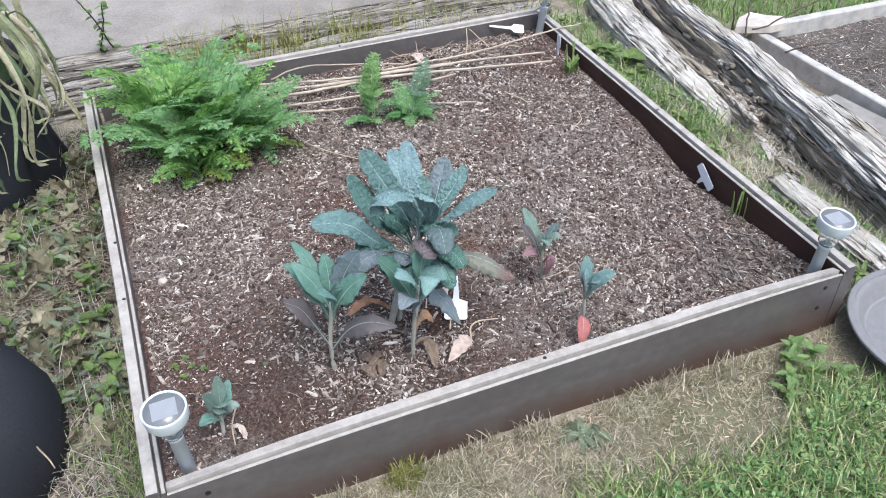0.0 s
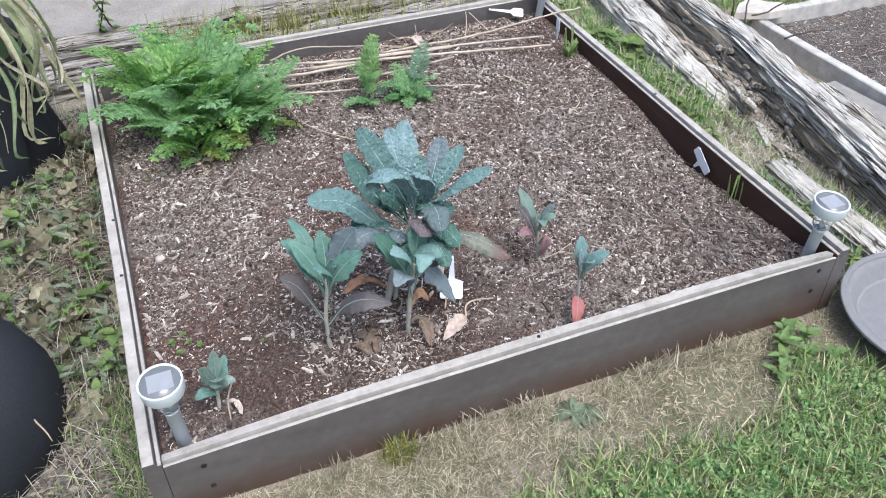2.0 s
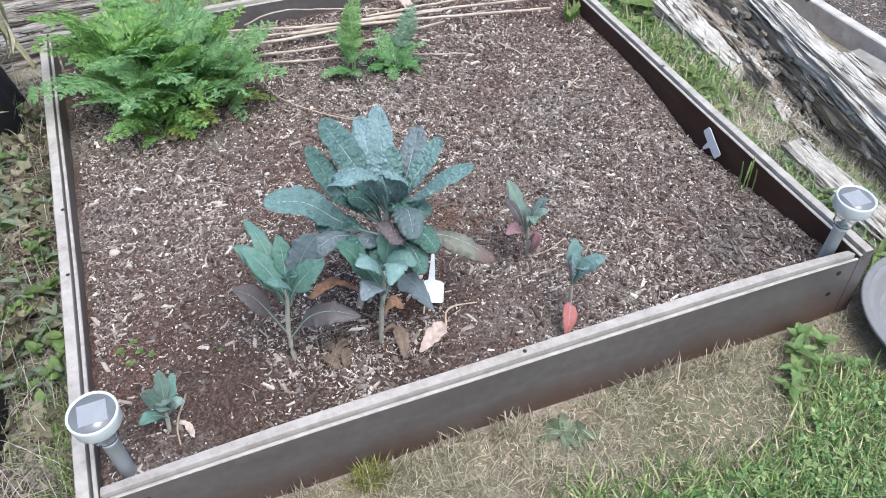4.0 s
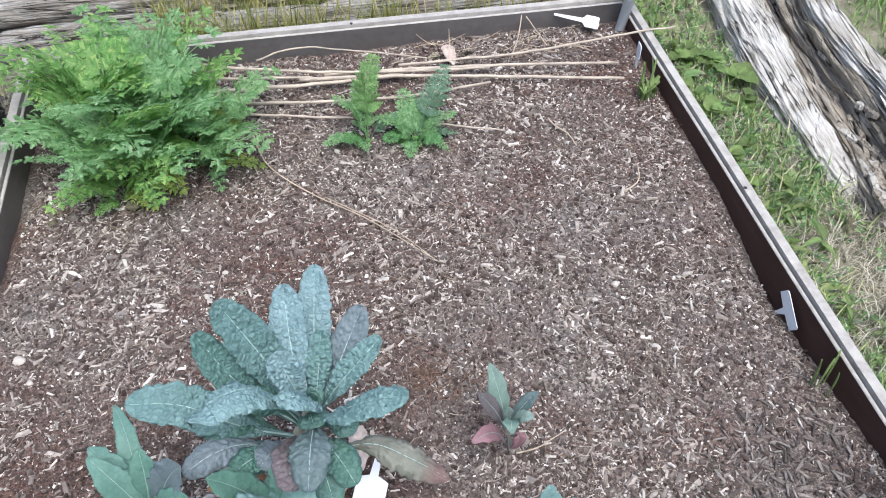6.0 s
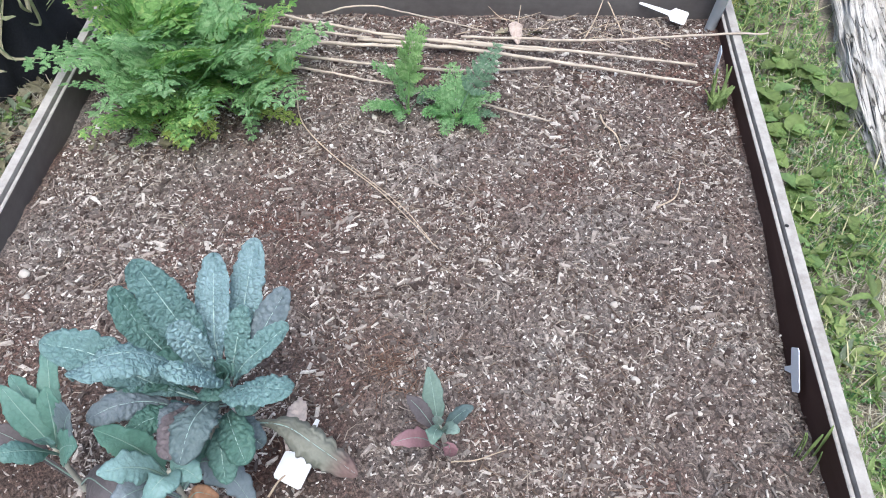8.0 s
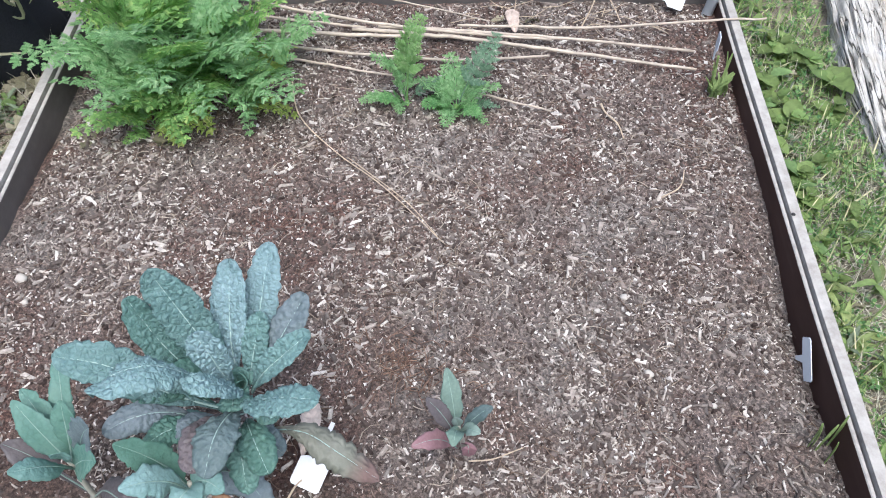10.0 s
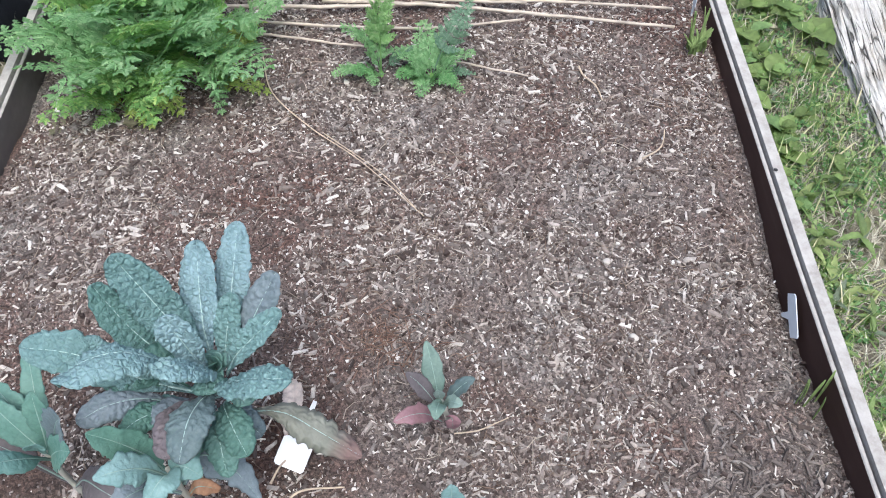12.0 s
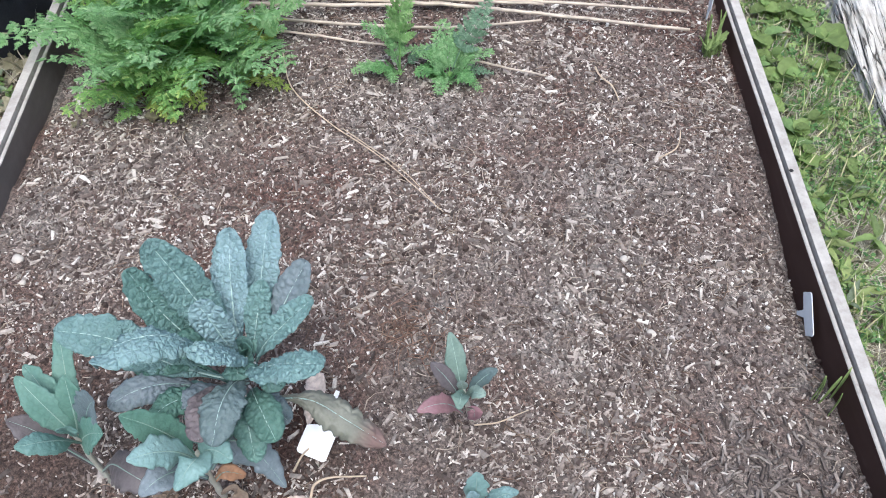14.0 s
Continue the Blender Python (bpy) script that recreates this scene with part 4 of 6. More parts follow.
for x, y, a in ((0.35, 0.126, 0.3), (0.338, 0.118, 2.2), (0.36, 0.138, 4.0), (0.345, 0.14, 5.3), (0.362, 0.12, 1.2)):
    c, s = 0.017 * math.cos(a), 0.017 * math.sin(a)
    z = soil_height(x, y) + 0.006
    dead_leaf([(x - c, y - s, z - 0.003), (x, y, z + 0.006), (x + c, y + s, z)], 0.012, BROWN_LEAF, "crumpled brown dead leaf scrap on soil", 0.05, 0.5)


# ---- carrots ----
def frond_mesh(name, material, seed, length=0.2, spread=0.06, pairs=8, bare=0.36, lobe=0.0085, bend=None):
    """A carrot leaf: stalk along +z bending to +x, paired side shoots that carry small lobed leaflets on both sides."""
    rng = random.Random(seed)
    bend = bend or rng.uniform(0.03, 0.08)
    main = bezier([(0, 0, 0), (bend * 0.3, 0, length * 0.4), (bend * 0.9, rng.uniform(-0.008, 0.008), length * 0.75), (bend * 2.2, rng.uniform(-0.012, 0.012), length * 0.98)], 60)
    tg, sd, nn = frames_of(main, (-1, 0, 0.2))
    pieces = [tube(main, [0.0017, 0.0012, 0.0005], 5, 24)]
    verts, faces = [], []

    def leaflet(p, d, n, long):
        """Half a lobed leaflet on each side of its vein, folded a little."""
        side = np.cross(d, n)
        side /= np.linalg.norm(side) + 1e-9
        lift = rng.uniform(-0.05, 0.25)
        for q in (-1, 1):
            k = len(verts)
            for u, w in ((0, 0), (0.06, 0.14), (0.34, 0.58), (0.34, 0.24), (0.66, 0.5), (0.62, 0.17), (0.94, 0.3), (1.2, 0.0), (0.5, 0.0)):
                verts.append(p + d * long * u + side * q * long * w * rng.uniform(0.85, 1.1) + n * long * (lift * w - 0.16 * u * u))
            faces.extend([tuple(range(k, k + 9)) if q > 0 else tuple(range(k + 8, k - 1, -1))])

    for i in range(pairs):
        k = i / (pairs - 1)
        at = int(60 * (bare + (0.97 - bare) * k ** 0.9))
        at = min(at, 58)
        size = spread * (1 - k) ** 0.8 * rng.uniform(0.85, 1.12) + 0.009
        for sign in (-1, 1):
            d = sd[at] * sign * 0.86 + tg[at] * 0.5 + nn[at] * rng.uniform(-0.05, 0.15)
            d /= np.linalg.norm(d)
            n = nn[at] - d * nn[at].dot(d)
            n /= np.linalg.norm(n)
            roll = rng.uniform(-0.55, 0.55)
            n = n * math.cos(roll) + np.cross(d, n) * math.sin(roll)
            side = np.cross(d, n)
            sag = rng.uniform(0.0, 0.22)
            count = max(2, int(size / (lobe * 0.56)))
            for j in range(count):
                u = (j + 0.6) / count
                p = main[at] + d * size * u - n * size * sag * u * u
                big_leaf = lobe * (1.15 - 0.62 * u) * (0.65 + 0.5 * size / spread)
                for s2 in (-1, 1):
                    d2 = d * rng.uniform(0.45, 0.75) + side * s2 * 0.8 + n * rng.uniform(-0.2, 0.2)
                    leaflet(p, d2 / np.linalg.norm(d2), n, big_leaf * rng.uniform(0.8, 1.15))
            leaflet(main[at] + d * size - n * size * sag, d, n, lobe * 0.75)
            pieces.append(tube([main[at], main[at] + d * size * 0.5 - n * size * sag * 0.25, main[at] + d * size - n * size * sag], [0.0007, 0.0003], 3, 5))
    leaflet(main[-2], tg[-1], nn[-1], lobe * 1.1)
    pieces.append((np.array(verts), faces))
    v, f = merge(pieces)
    return mesh_of(name, v, f, material, False)


FRONDS = [frond_mesh("frond", CARROT, k, 0.19 + 0.02 * (k % 3), 0.05 + 0.006 * (k % 3), 8, 0.34, 0.0155) for k in range(7)]
PALE_FRONDS = [frond_mesh("frond", CARROT_BLUE, 20 + k, 0.205, 0.046, 8, 0.38, 0.0145) for k in range(5)]
FINE_FRONDS = [frond_mesh("frond", *kind) for kind in (
    (CARROT_BLUE, 40, 0.17, 0.03, 9, 0.26, 0.0105, 0.03), (CARROT_BLUE, 41, 0.17, 0.032, 9, 0.3, 0.01, 0.045), (CARROT_LEAN, 42, 0.17, 0.021, 10, 0.36, 0.0078, 0.02),
    (CARROT_DUSK, 43, 0.17, 0.03, 8, 0.34, 0.0085, 0.035), (CARROT_BLUE, 44, 0.1, 0.036, 8, 0.2, 0.0105, 0.03), (CARROT_MID, 45, 0.1, 0.034, 8, 0.22, 0.0105, 0.025))]
YELLOW_FRONDS = [frond_mesh("frond", CARROT_YELLOW, 60 + k, 0.19, 0.046, 7, 0.36, 0.016) for k in range(2)]


def carrot(x, y, z, leaves, label, group, kinds=None):
    """leaves: (compass degrees, lean from upright, scale, pale or the number of its kind)."""
    root = thing("carrot_plant", (x, y, z), label, "carrot plant", group)
    part("crown", *lathe([(0.002, -0.03), (0.006, -0.008), (0.005, 0.0), (0.003, 0.008)], 10, (x, y, z)), CARROT, root)
    for compass, lean, size, pale in leaves:
        pool = [kinds[pale]] if kinds else (PALE_FRONDS if pale else (YELLOW_FRONDS if lean > 48 else FRONDS))
        ob = new("frond", random.choice(pool))
        ob.parent = root
        ob.matrix_basis = Matrix.Rotation(radians(compass), 4, "Z") @ Matrix.Rotation(radians(lean), 4, "Y") @ Matrix.Rotation(radians(rnd(-30, 30)), 4, "Z") @ Matrix.Diagonal((size, size, size, 1))
    return root


def tuft(n, low, high, small, large, pale=0.25, start=0.0, toward=None):
    out = []
    for k in range(n):
        a = start + k * 137.5 + rnd(-20, 20)
        if toward is not None and random.random() < 0.45:
            a = toward + rnd(-50, 50)
        out.append((a, rnd(low, high), rnd(small, large), random.random() < pale))
    return out


LUSH = "lush green carrot plant with feathery foliage over the bed's edge"
for x, y, n, size, toward in ((0.17, 0.94, 6, 0.95, 300), (0.22, 0.89, 7, 0.95, 280), (0.28, 0.95, 6, 0.92, 60), (0.34, 0.945, 5, 0.68, 20), (0.145, 1.03, 6, 1.05, 90), (0.24, 1.03, 5, 1.02, 80), (0.18, 0.86, 6, 0.72, 280), (0.3, 0.89, 6, 0.74, 300), (0.185, 0.83, 4, 0.5, 270)):
    carrot(x, y, soil_height(x, y), tuft(n, 3, 28, 0.8 * size, 1.08 * size, 0.45, x * 999) + tuft(n // 2, 30, 56, 0.45 * size, 0.75 * size, 0.15, x * 777, toward), LUSH, "carrot plants in the clump")
SMALL = "small green carrot plant with a few feathery leaves"
carrot(0.612, 0.906, soil_height(0.612, 0.906), [(75, 4, 0.92, 2), (160, 5, 0.68, 0), (195, 50, 0.48, 0), (250, 42, 0.4, 0), (215, 30, 0.5, 5), (20, 30, 0.4, 3), (110, 14, 0.6, 0)], SMALL, "small carrot plants", FINE_FRONDS)
carrot(0.7, 0.898, soil_height(0.7, 0.898), [(30, 20, 0.78, 3), (350, 52, 0.42, 3), (325, 58, 0.36, 1), (90, 12, 0.78, 4), (150, 24, 0.7, 4), (200, 36, 0.6, 5), (250, 44, 0.52, 4), (300, 34, 0.6, 5), (10, 22, 0.72, 4), (180, 52, 0.52, 5)], SMALL, "small carrot plants", FINE_FRONDS)


def cane(name, points, r0, r1, material, label, category, group="", wobble=0.0):
    v, f = tube(points, [r0, (r0 + r1) / 2, r1], 7, max(8, 7 * len(points)), wobble)
    return solo(name, v, f, material, label, category, group)


CANES = "long dry tan plant cane lying on the soil"
for pts, r in (([(0.7, 1.1, 0.116), (0.95, 1.088, 0.122), (1.15, 1.088, 0.14), (1.275, 1.09, 0.1455)], 0.003),
               ([(0.55, 1.09, 0.118), (0.703, 1.077, 0.12), (0.927, 1.059, 0.116), (1.14, 1.038, 0.108)], 0.0038),
               ([(0.5, 1.08, 0.12), (0.702, 1.061, 0.116), (0.865, 1.033, 0.114), (1.136, 0.989, 0.105)], 0.0042),
               ([(0.16, 1.17, 0.16), (0.385, 1.125, 0.13), (0.622, 1.08, 0.122), (0.877, 1.055, 0.118)], 0.0036),
               ([(0.2, 1.08, 0.115), (0.388, 1.076, 0.113), (0.568, 1.067, 0.113), (0.703, 1.074, 0.113)], 0.0045),
               ([(0.26, 1.072, 0.108), (0.39, 1.041, 0.106), (0.661, 1.008, 0.106), (0.871, 1.02, 0.108)], 0.0034),
               ([(0.32, 1.024, 0.104), (0.45, 0.996, 0.103), (0.591, 0.963, 0.102)], 0.0028),
               ([(0.42, 1.165, 0.118), (0.507, 1.176, 0.13), (0.62, 1.15, 0.126), (0.76, 1.112, 0.118)], 0.0019),
               ([(0.2, 1.145, 0.12), (0.374, 1.112, 0.116), (0.527, 1.09, 0.115)], 0.0034),
               ([(0.74, 0.922, 0.1), (0.79, 0.903, 0.1), (0.866, 0.877, 0.1)], 0.0022)):
    cane("cane", pts, r, r * 0.7, CANE, CANES, "cane", "canes at the back of the bed", 0.002)
cane("straw", [(0.405, 0.94, 0.112), (0.43, 0.85, 0.105), (0.5, 0.77, 0.098), (0.585, 0.69, 0.1), (0.685, 0.575, 0.098)], 0.0014, 0.0007, STRAW, "thin curved pale straw lying across the soil", "straw")
cane("straw", [(0.52, 0.757, 0.1), (0.62, 0.66, 0.102), (0.672, 0.592, 0.098)], 0.0009, 0.0006, STRAW, "thin curved pale straw lying across the soil", "straw")
for pts, r in (([(0.955, 0.9, 0.098), (0.96, 0.87, 0.102), (0.978, 0.85, 0.098), (0.985, 0.815, 0.096)], 0.0018), ([(0.93, 1.09, 0.11), (0.96, 1.15, 0.13), (0.975, 1.19, 0.145)], 0.0016), ([(0.985, 1.19, 0.14), (1.0, 1.16, 0.125), (1.015, 1.12, 0.11)], 0.0014), ([(1.03, 0.68, 0.095), (1.06, 0.7, 0.1), (1.075, 0.74, 0.098)], 0.0016), ([(0.72, 0.225, 0.098), (0.75, 0.228, 0.1), (0.79, 0.245, 0.098)], 0.0012), ([(0.5, 0.165, 0.105), (0.51, 0.185, 0.108), (0.525, 0.205, 0.104)], 0.0016), ([(0.524, 0.13, 0.107), (0.53, 0.144, 0.118), (0.553, 0.153, 0.116), (0.588, 0.159, 0.102)], 0.0018), ([(0.13, 0.15, 0.1), (0.115, 0.08, 0.13), (0.112, 0.055, 0.115)], 0.0016)):
    cane("twig", pts, r, r * 0.6, STRAW, "short pale dry twig on the soil", "twig", "dry twigs", 0.001)

for k in range(26):
    x, y, a = rnd(0.72, 1.1), rnd(1.1, 1.185), rnd(0, 6.283)
    l = rnd(0.015, 0.045)
    c, q, z = l * math.cos(a), l * math.sin(a) * 0.45, soil_height(x, y) + 0.004
    cane("straw", [(x - c, y - q, z), (x, y, z + rnd(0.002, 0.012)), (x + c, y + q, z + rnd(0.0, 0.02))], rnd(0.0006, 0.0011), 0.0005, STRAW, "thin pale straw lying on the soil", "straw", "straws in the back corner")
dead_leaf([(0.795, 1.135, 0.125), (0.803, 1.118, 0.126), (0.806, 1.1, 0.118), (0.81, 1.083, 0.112)], 0.022, PINK_LEAF, "folded tan dead leaf on the soil", 0.05)
cane("twig", [(0.807, 1.12, 0.122), (0.81, 1.14, 0.138), (0.813, 1.155, 0.152)], 0.0012, 0.0006, STRAW, "short pale dry twig on the soil", "twig", "dry twigs", 0.001)

# small stones that stand out
for x, y, r in ((0.059, 0.503, 0.011), (0.552, 0.885, 0.0065), (0.948, 0.49, 0.007), (0.906, 0.463, 0.0055), (0.966, 0.361, 0.0075), (1.045, 0.312, 0.006), (0.08, 0.46, 0.006), (0.9, 0.62, 0.005), (0.35, 0.62, 0.006), (1.08, 0.7, 0.006)):
    bm = bmesh.new()
    bmesh.ops.create_icosphere(bm, subdivisions=2, radius=r)
    for q in bm.verts:
        q.co *= 1 + 0.5 * noise.noise(q.co / r * 0.9 + Vector((x * 50, y * 50, 0)))
        q.co.z *= 0.65
    v, f = [tuple(q.co) for q in bm.verts], [tuple(p.index for p in face.verts) for face in bm.faces]
    bm.free()
    ob = solo("pebble", v, f, STONE, "small whitish stone lying on the soil", "pebble", "pebbles on the soil")
    ob.location = (x, y, soil_height(x, y) - r * 0.25)
    ob.scale = (0.8, 0.75, 0.8)


# ---- loose mulch ----
def chips(name, n, place, size, shape, material, label, category, lift=0.0):
    """Many small angular pieces; place() gives x, y, z; size() the length; shape the width and thickness as parts of it."""
    v, f, k = [], [], 0
    for _ in range(n):
        x, y, z = place()
        s = size()
        w, h = s * rnd(*shape[0]), s * rnd(*shape[1])
        m = Euler((rnd(-0.35, 0.35), rnd(-0.3, 0.3), rnd(0, 6.283))).to_matrix()
        c = Vector((x, y, z + lift + h * 0.3))
        curl = rnd(-0.35, 0.35) * s * (w < 0.5 * s)
        for a, b, d in ((-1, -0.7, -1), (-0.8, 0.8, -1), (1, 0.5, -1), (0.9, -0.6, -1), (-0.9, -0.5, 1), (-0.6, 0.6, 1), (0.8, 0.3, 1), (0.75, -0.5, 1)):
            v.append(c + m @ Vector((a * s / 2 * rnd(0.7, 1.15), b * w / 2 * rnd(0.6, 1.3) + curl * (a > 0) * 0.5, d * h / 2)))
        f += [(k + 4, k + 7, k + 6, k + 5), (k, k + 3, k + 7, k + 4), (k + 3, k + 2, k + 6, k + 7), (k + 2, k + 1, k + 5, k + 6), (k + 1, k, k + 4, k + 5)]
        k += 8
    return solo(name, v, f, material, label, category, kind="stuff", smooth=False, at=(0.6, 0.6, 0))


def on_soil(bare=0.25):
    while True:
        x, y = rnd(0.016, 1.19), rnd(0.035, 1.195)
        thick = noise.noise(Vector((x * 4.1, y * 4.1, 9.0))) + 0.7 * noise.noise(Vector((x * 12, y * 12, 4.0)))
        if random.random() < max(bare, 0.5 + 0.95 * thick) - 0.36 * math.exp(-((x - 0.34) / 0.26) ** 2 - ((y - 0.1) / 0.17) ** 2) - 0.25 * math.exp(-((x - 1.03) / 0.14) ** 2 - ((y - 0.14) / 0.1) ** 2):
            return x, y, soil_height(x, y)


def damp_corner():
    while True:
        x, y = random.gauss(1.06, 0.075), random.gauss(0.14, 0.06)
        if 0.03 < y and x < 1.185:
            return x, y, soil_height(x, y)


chips("soil_crumbs", 26000, lambda: on_soil(0.6), lambda: rnd(0.002, 0.006) if random.random() < 0.9 else rnd(0.006, 0.011), ((0.6, 1.0), (0.45, 0.8)), CRUMB, "crumbs and clods of dark soil", "soil")
chips("mulch", 46000, on_soil, lambda: rnd(0.0022, 0.0068), ((0.3, 0.75), (0.1, 0.3)), BARK_CHIP, "fine brown and tan bark scattered over the soil", "mulch")
chips("mulch", 16500, on_soil, lambda: rnd(0.005, 0.014) if random.random() < 0.91 else rnd(0.013, 0.027), ((0.13, 0.46), (0.07, 0.18)), BARK_CHIP, "loose brown and tan wood chips scattered over the soil", "mulch", 0.001)
chips("bark_flakes", 2600, on_soil, lambda: rnd(0.008, 0.019), ((0.35, 0.7), (0.05, 0.14)), DARK_BARK, "dark flat bark flakes lying on the soil", "mulch", 0.001)
chips("bark_shreds", 330, damp_corner, lambda: rnd(0.008, 0.026), ((0.08, 0.35), (0.05, 0.12)), DARK_BARK, "dark shredded bark heaped in the bed's front corner", "mulch", 0.003)
chips("bark_shreds", 140, damp_corner, lambda: rnd(0.006, 0.022), ((0.1, 0.5), (0.05, 0.12)), BARK_CHIP, "shredded bark heaped in the bed's front corner", "mulch", 0.002)
chips("perlite", 6500, lambda: on_soil(0.45), lambda: rnd(0.0016, 0.0042) if random.random() < 0.9 else rnd(0.004, 0.0075), ((0.55, 1.0), (0.45, 0.8)), PERLITE, "small whitish grit scattered over the soil", "grit")


def fibres(n, place, long, material, name, label, category, thick=0.0007):
    v, f, k = [], [], 0
    for _ in range(n):
        x, y, z = place()
        a, l = rnd(0, 6.283), rnd(*long)
        c = rnd(-1.5, 1.5)
        up = rnd(0, 0.25) * l
        pts = [(x + l * u * math.cos(a + c * u), y + l * u * math.sin(a + c * u), z + 0.0015 + up * math.sin(u * 3.14)) for u in (0, 0.35, 0.7, 1.0)]
        for i, p in enumerate(pts):
            w = thick * (1.2 - 0.7 * i / 3)
            v += [(p[0] - w * math.sin(a), p[1] + w * math.cos(a), p[2]), (p[0] + w * math.sin(a), p[1] - w * math.cos(a), p[2]), (p[0], p[1], p[2] + w * 1.6)]
        for i in range(3):
            b = k + 3 * i
            f += [(b, b + 1, b + 4, b + 3), (b + 1, b + 2, b + 5, b + 4), (b + 2, b, b + 3, b + 5)]
        k += 12
    return solo(name, v, f, material, label, category, kind="stuff", at=(0.6, 0.6, 0))


RED_FIBRE = piece_material("red_fibres", [(0.0, (0.14, 0.08, 0.06)), (1.0, (0.3, 0.2, 0.15))])


def red_patch():
    x, y = 0.63 + random.gauss(0, 0.045), 0.36 + random.gauss(0, 0.03)
    return x, y, soil_height(x, y)


fibres(130, red_patch, (0.015, 0.05), RED_FIBRE, "fibres", "fine reddish root fibres behind the tall kale", "fibres")
fibres(2600, on_soil, (0.01, 0.04), FIBRE, "fibres", "fine dry root fibres and stalks on the soil", "fibres")


# ---- old timbers ----
def timber(name, path, width, height, material, label="", category="", rough=0.16, seed=1.0, taper=(1, 1), group=""):
    """A split, weathered log along a path: built along its own z, so that the grain follows it."""
    a, b = Vector(path[0]), Vector(path[-1])
    z = (b - a).normalized()
    x = z.cross(Vector((0, 0, 1))).normalized()
    y = z.cross(x) * -1
    x = y.cross(z)
    m = Matrix((x, y, z)).transposed().to_4x4()
    m.translation = a
    inv = m.inverted()
    rings, sides = 130, 110
    line = [inv @ Vector(p) for p in bezier(path, rings)]
    v = []
    for i, c in enumerate(line):
        u = i / (rings - 1)
        k = taper[0] + (taper[1] - taper[0]) * u
        end = min(1, 14 * min(u, 1 - u) + 0.35) ** 0.6
        for j in range(sides):
            t = 2 * math.pi * j / sides
            ct, st = math.cos(t), math.sin(t)
            sx, sy = abs(ct) ** 0.75 * np.sign(ct), abs(st) ** 0.75 * np.sign(st)
            g = rough * noise.noise(Vector((ct * 2.2, st * 2.2, c.z * 4 + seed))) + rough * 0.9 * noise.noise(Vector((ct * 7, st * 7, c.z * 8 + seed * 2))) + rough * 0.55 * noise.noise(Vector((ct * 15, st * 15, c.z * 16 + seed))) - rough * 0.9 * max(0, noise.noise(Vector((ct * 11, st * 11, c.z * 3 + seed * 3))) - 0.25)
            r = (1 + g) * k * end
            lag = 0.03 * noise.noise(Vector((ct * 5, st * 5, seed))) * (1 if u in (0, 1) else 0)
            v.append((c.x + sx * r * width / 2, c.y + sy * r * height / 2, c.z + lag))
    f = [(i * sides + j, i * sides + (j + 1) % sides, (i + 1) * sides + (j + 1) % sides, (i + 1) * sides + j) for i in range(rings - 1) for j in range(sides)]
    f += [tuple(range(sides - 1, -1, -1)), tuple(range((rings - 1) * sides, rings * sides))]
    me = mesh_of(name, v, f, material)
    ob = new(name, me)
    ob.matrix_basis = m
    return tagged(ob, label, category, group)


LOGS = "weathered timbers round the bed"
timber("log", [(1.6, 1.5, 0.0), (1.53, 1.15, 0.005), (1.505, 0.92, 0.0), (1.515, 0.69, -0.02)], 0.115, 0.11, SILVER_WOOD, "split silver-grey weathered log lying beside the bed", "log", 0.2, 1.0, (1.1, 0.75), LOGS)
rotten = timber("log", [(1.738, 1.5, 0.03), (1.66, 1.19, 0.03), (1.634, 0.98, 0.03), (1.63, 0.81, 0.025), (1.606, 0.62, 0.02), (1.588, 0.43, 0.02), (1.56, 0.25, 0.02), (1.535, 0.1, 0.015)], 0.085, 0.14, FLANK_WOOD, "long cracked log with a bleached ridge and a rotten flank", "log", 0.4, 5.0, (1.0, 0.9), LOGS)
ridge = timber("ridge", [(1.745, 1.5, 0.098), (1.665, 1.19, 0.1), (1.64, 0.98, 0.1), (1.636, 0.81, 0.098), (1.608, 0.62, 0.09), (1.59, 0.43, 0.078), (1.562, 0.25, 0.07), (1.54, 0.1, 0.06)], 0.07, 0.05, SILVER_WOOD, rough=0.36, seed=21.0, taper=(0.65, 1.35))
ridge.parent = rotten
ridge.matrix_basis = rotten.matrix_basis.inverted() @ ridge.matrix_basis
ridge["label"] = "silver-grey bleached ridge of the log"
timber("log", [(1.69, 0.6, 0.04), (1.665, 0.42, 0.035), (1.63, 0.15, 0.03)], 0.06, 0.1, SILVER_WOOD, "broken silver-grey slab leaning on the long log", "log", 0.22, 7.5, (0.9, 1.1), LOGS)
timber("log", [(1.635, 1.35, 0.0), (1.578, 1.0, 0.0), (1.54, 0.6, -0.02)], 0.1, 0.085, ROTTEN_WOOD, "crumbling brown rotten log between two grey ones", "log", 0.35, 9.0, (1.1, 0.9), LOGS)
timber("timber", [(1.43, 0.42, 0.0), (1.405, 0.22, 0.01), (1.405, 0.03, 0.008)], 0.09, 0.065, SILVER_WOOD, "short grey rotted timber half sunk in dry grass", "timber", 0.25, 3.0, (0.8, 1.0), LOGS)
timber("log", [(-0.55, 1.39, 0.01), (0.0, 1.415, 0.015), (0.5, 1.455, 0.005), (1.4, 1.5, 0.0)], 0.1, 0.1, GREY_WOOD, "grey weathered timber log lying behind the bed", "log", 0.28, 12.0, (1.1, 0.85), LOGS)
timber("log", [(-0.55, 1.56, 0.01), (0.3, 1.575, 0.02), (0.95, 1.6, 0.01), (1.42, 1.63, 0.0)], 0.09, 0.11, GREY_WOOD, "grey weathered timber log bordering the concrete", "log", 0.3, 15.0, (1.0, 1.0), LOGS)
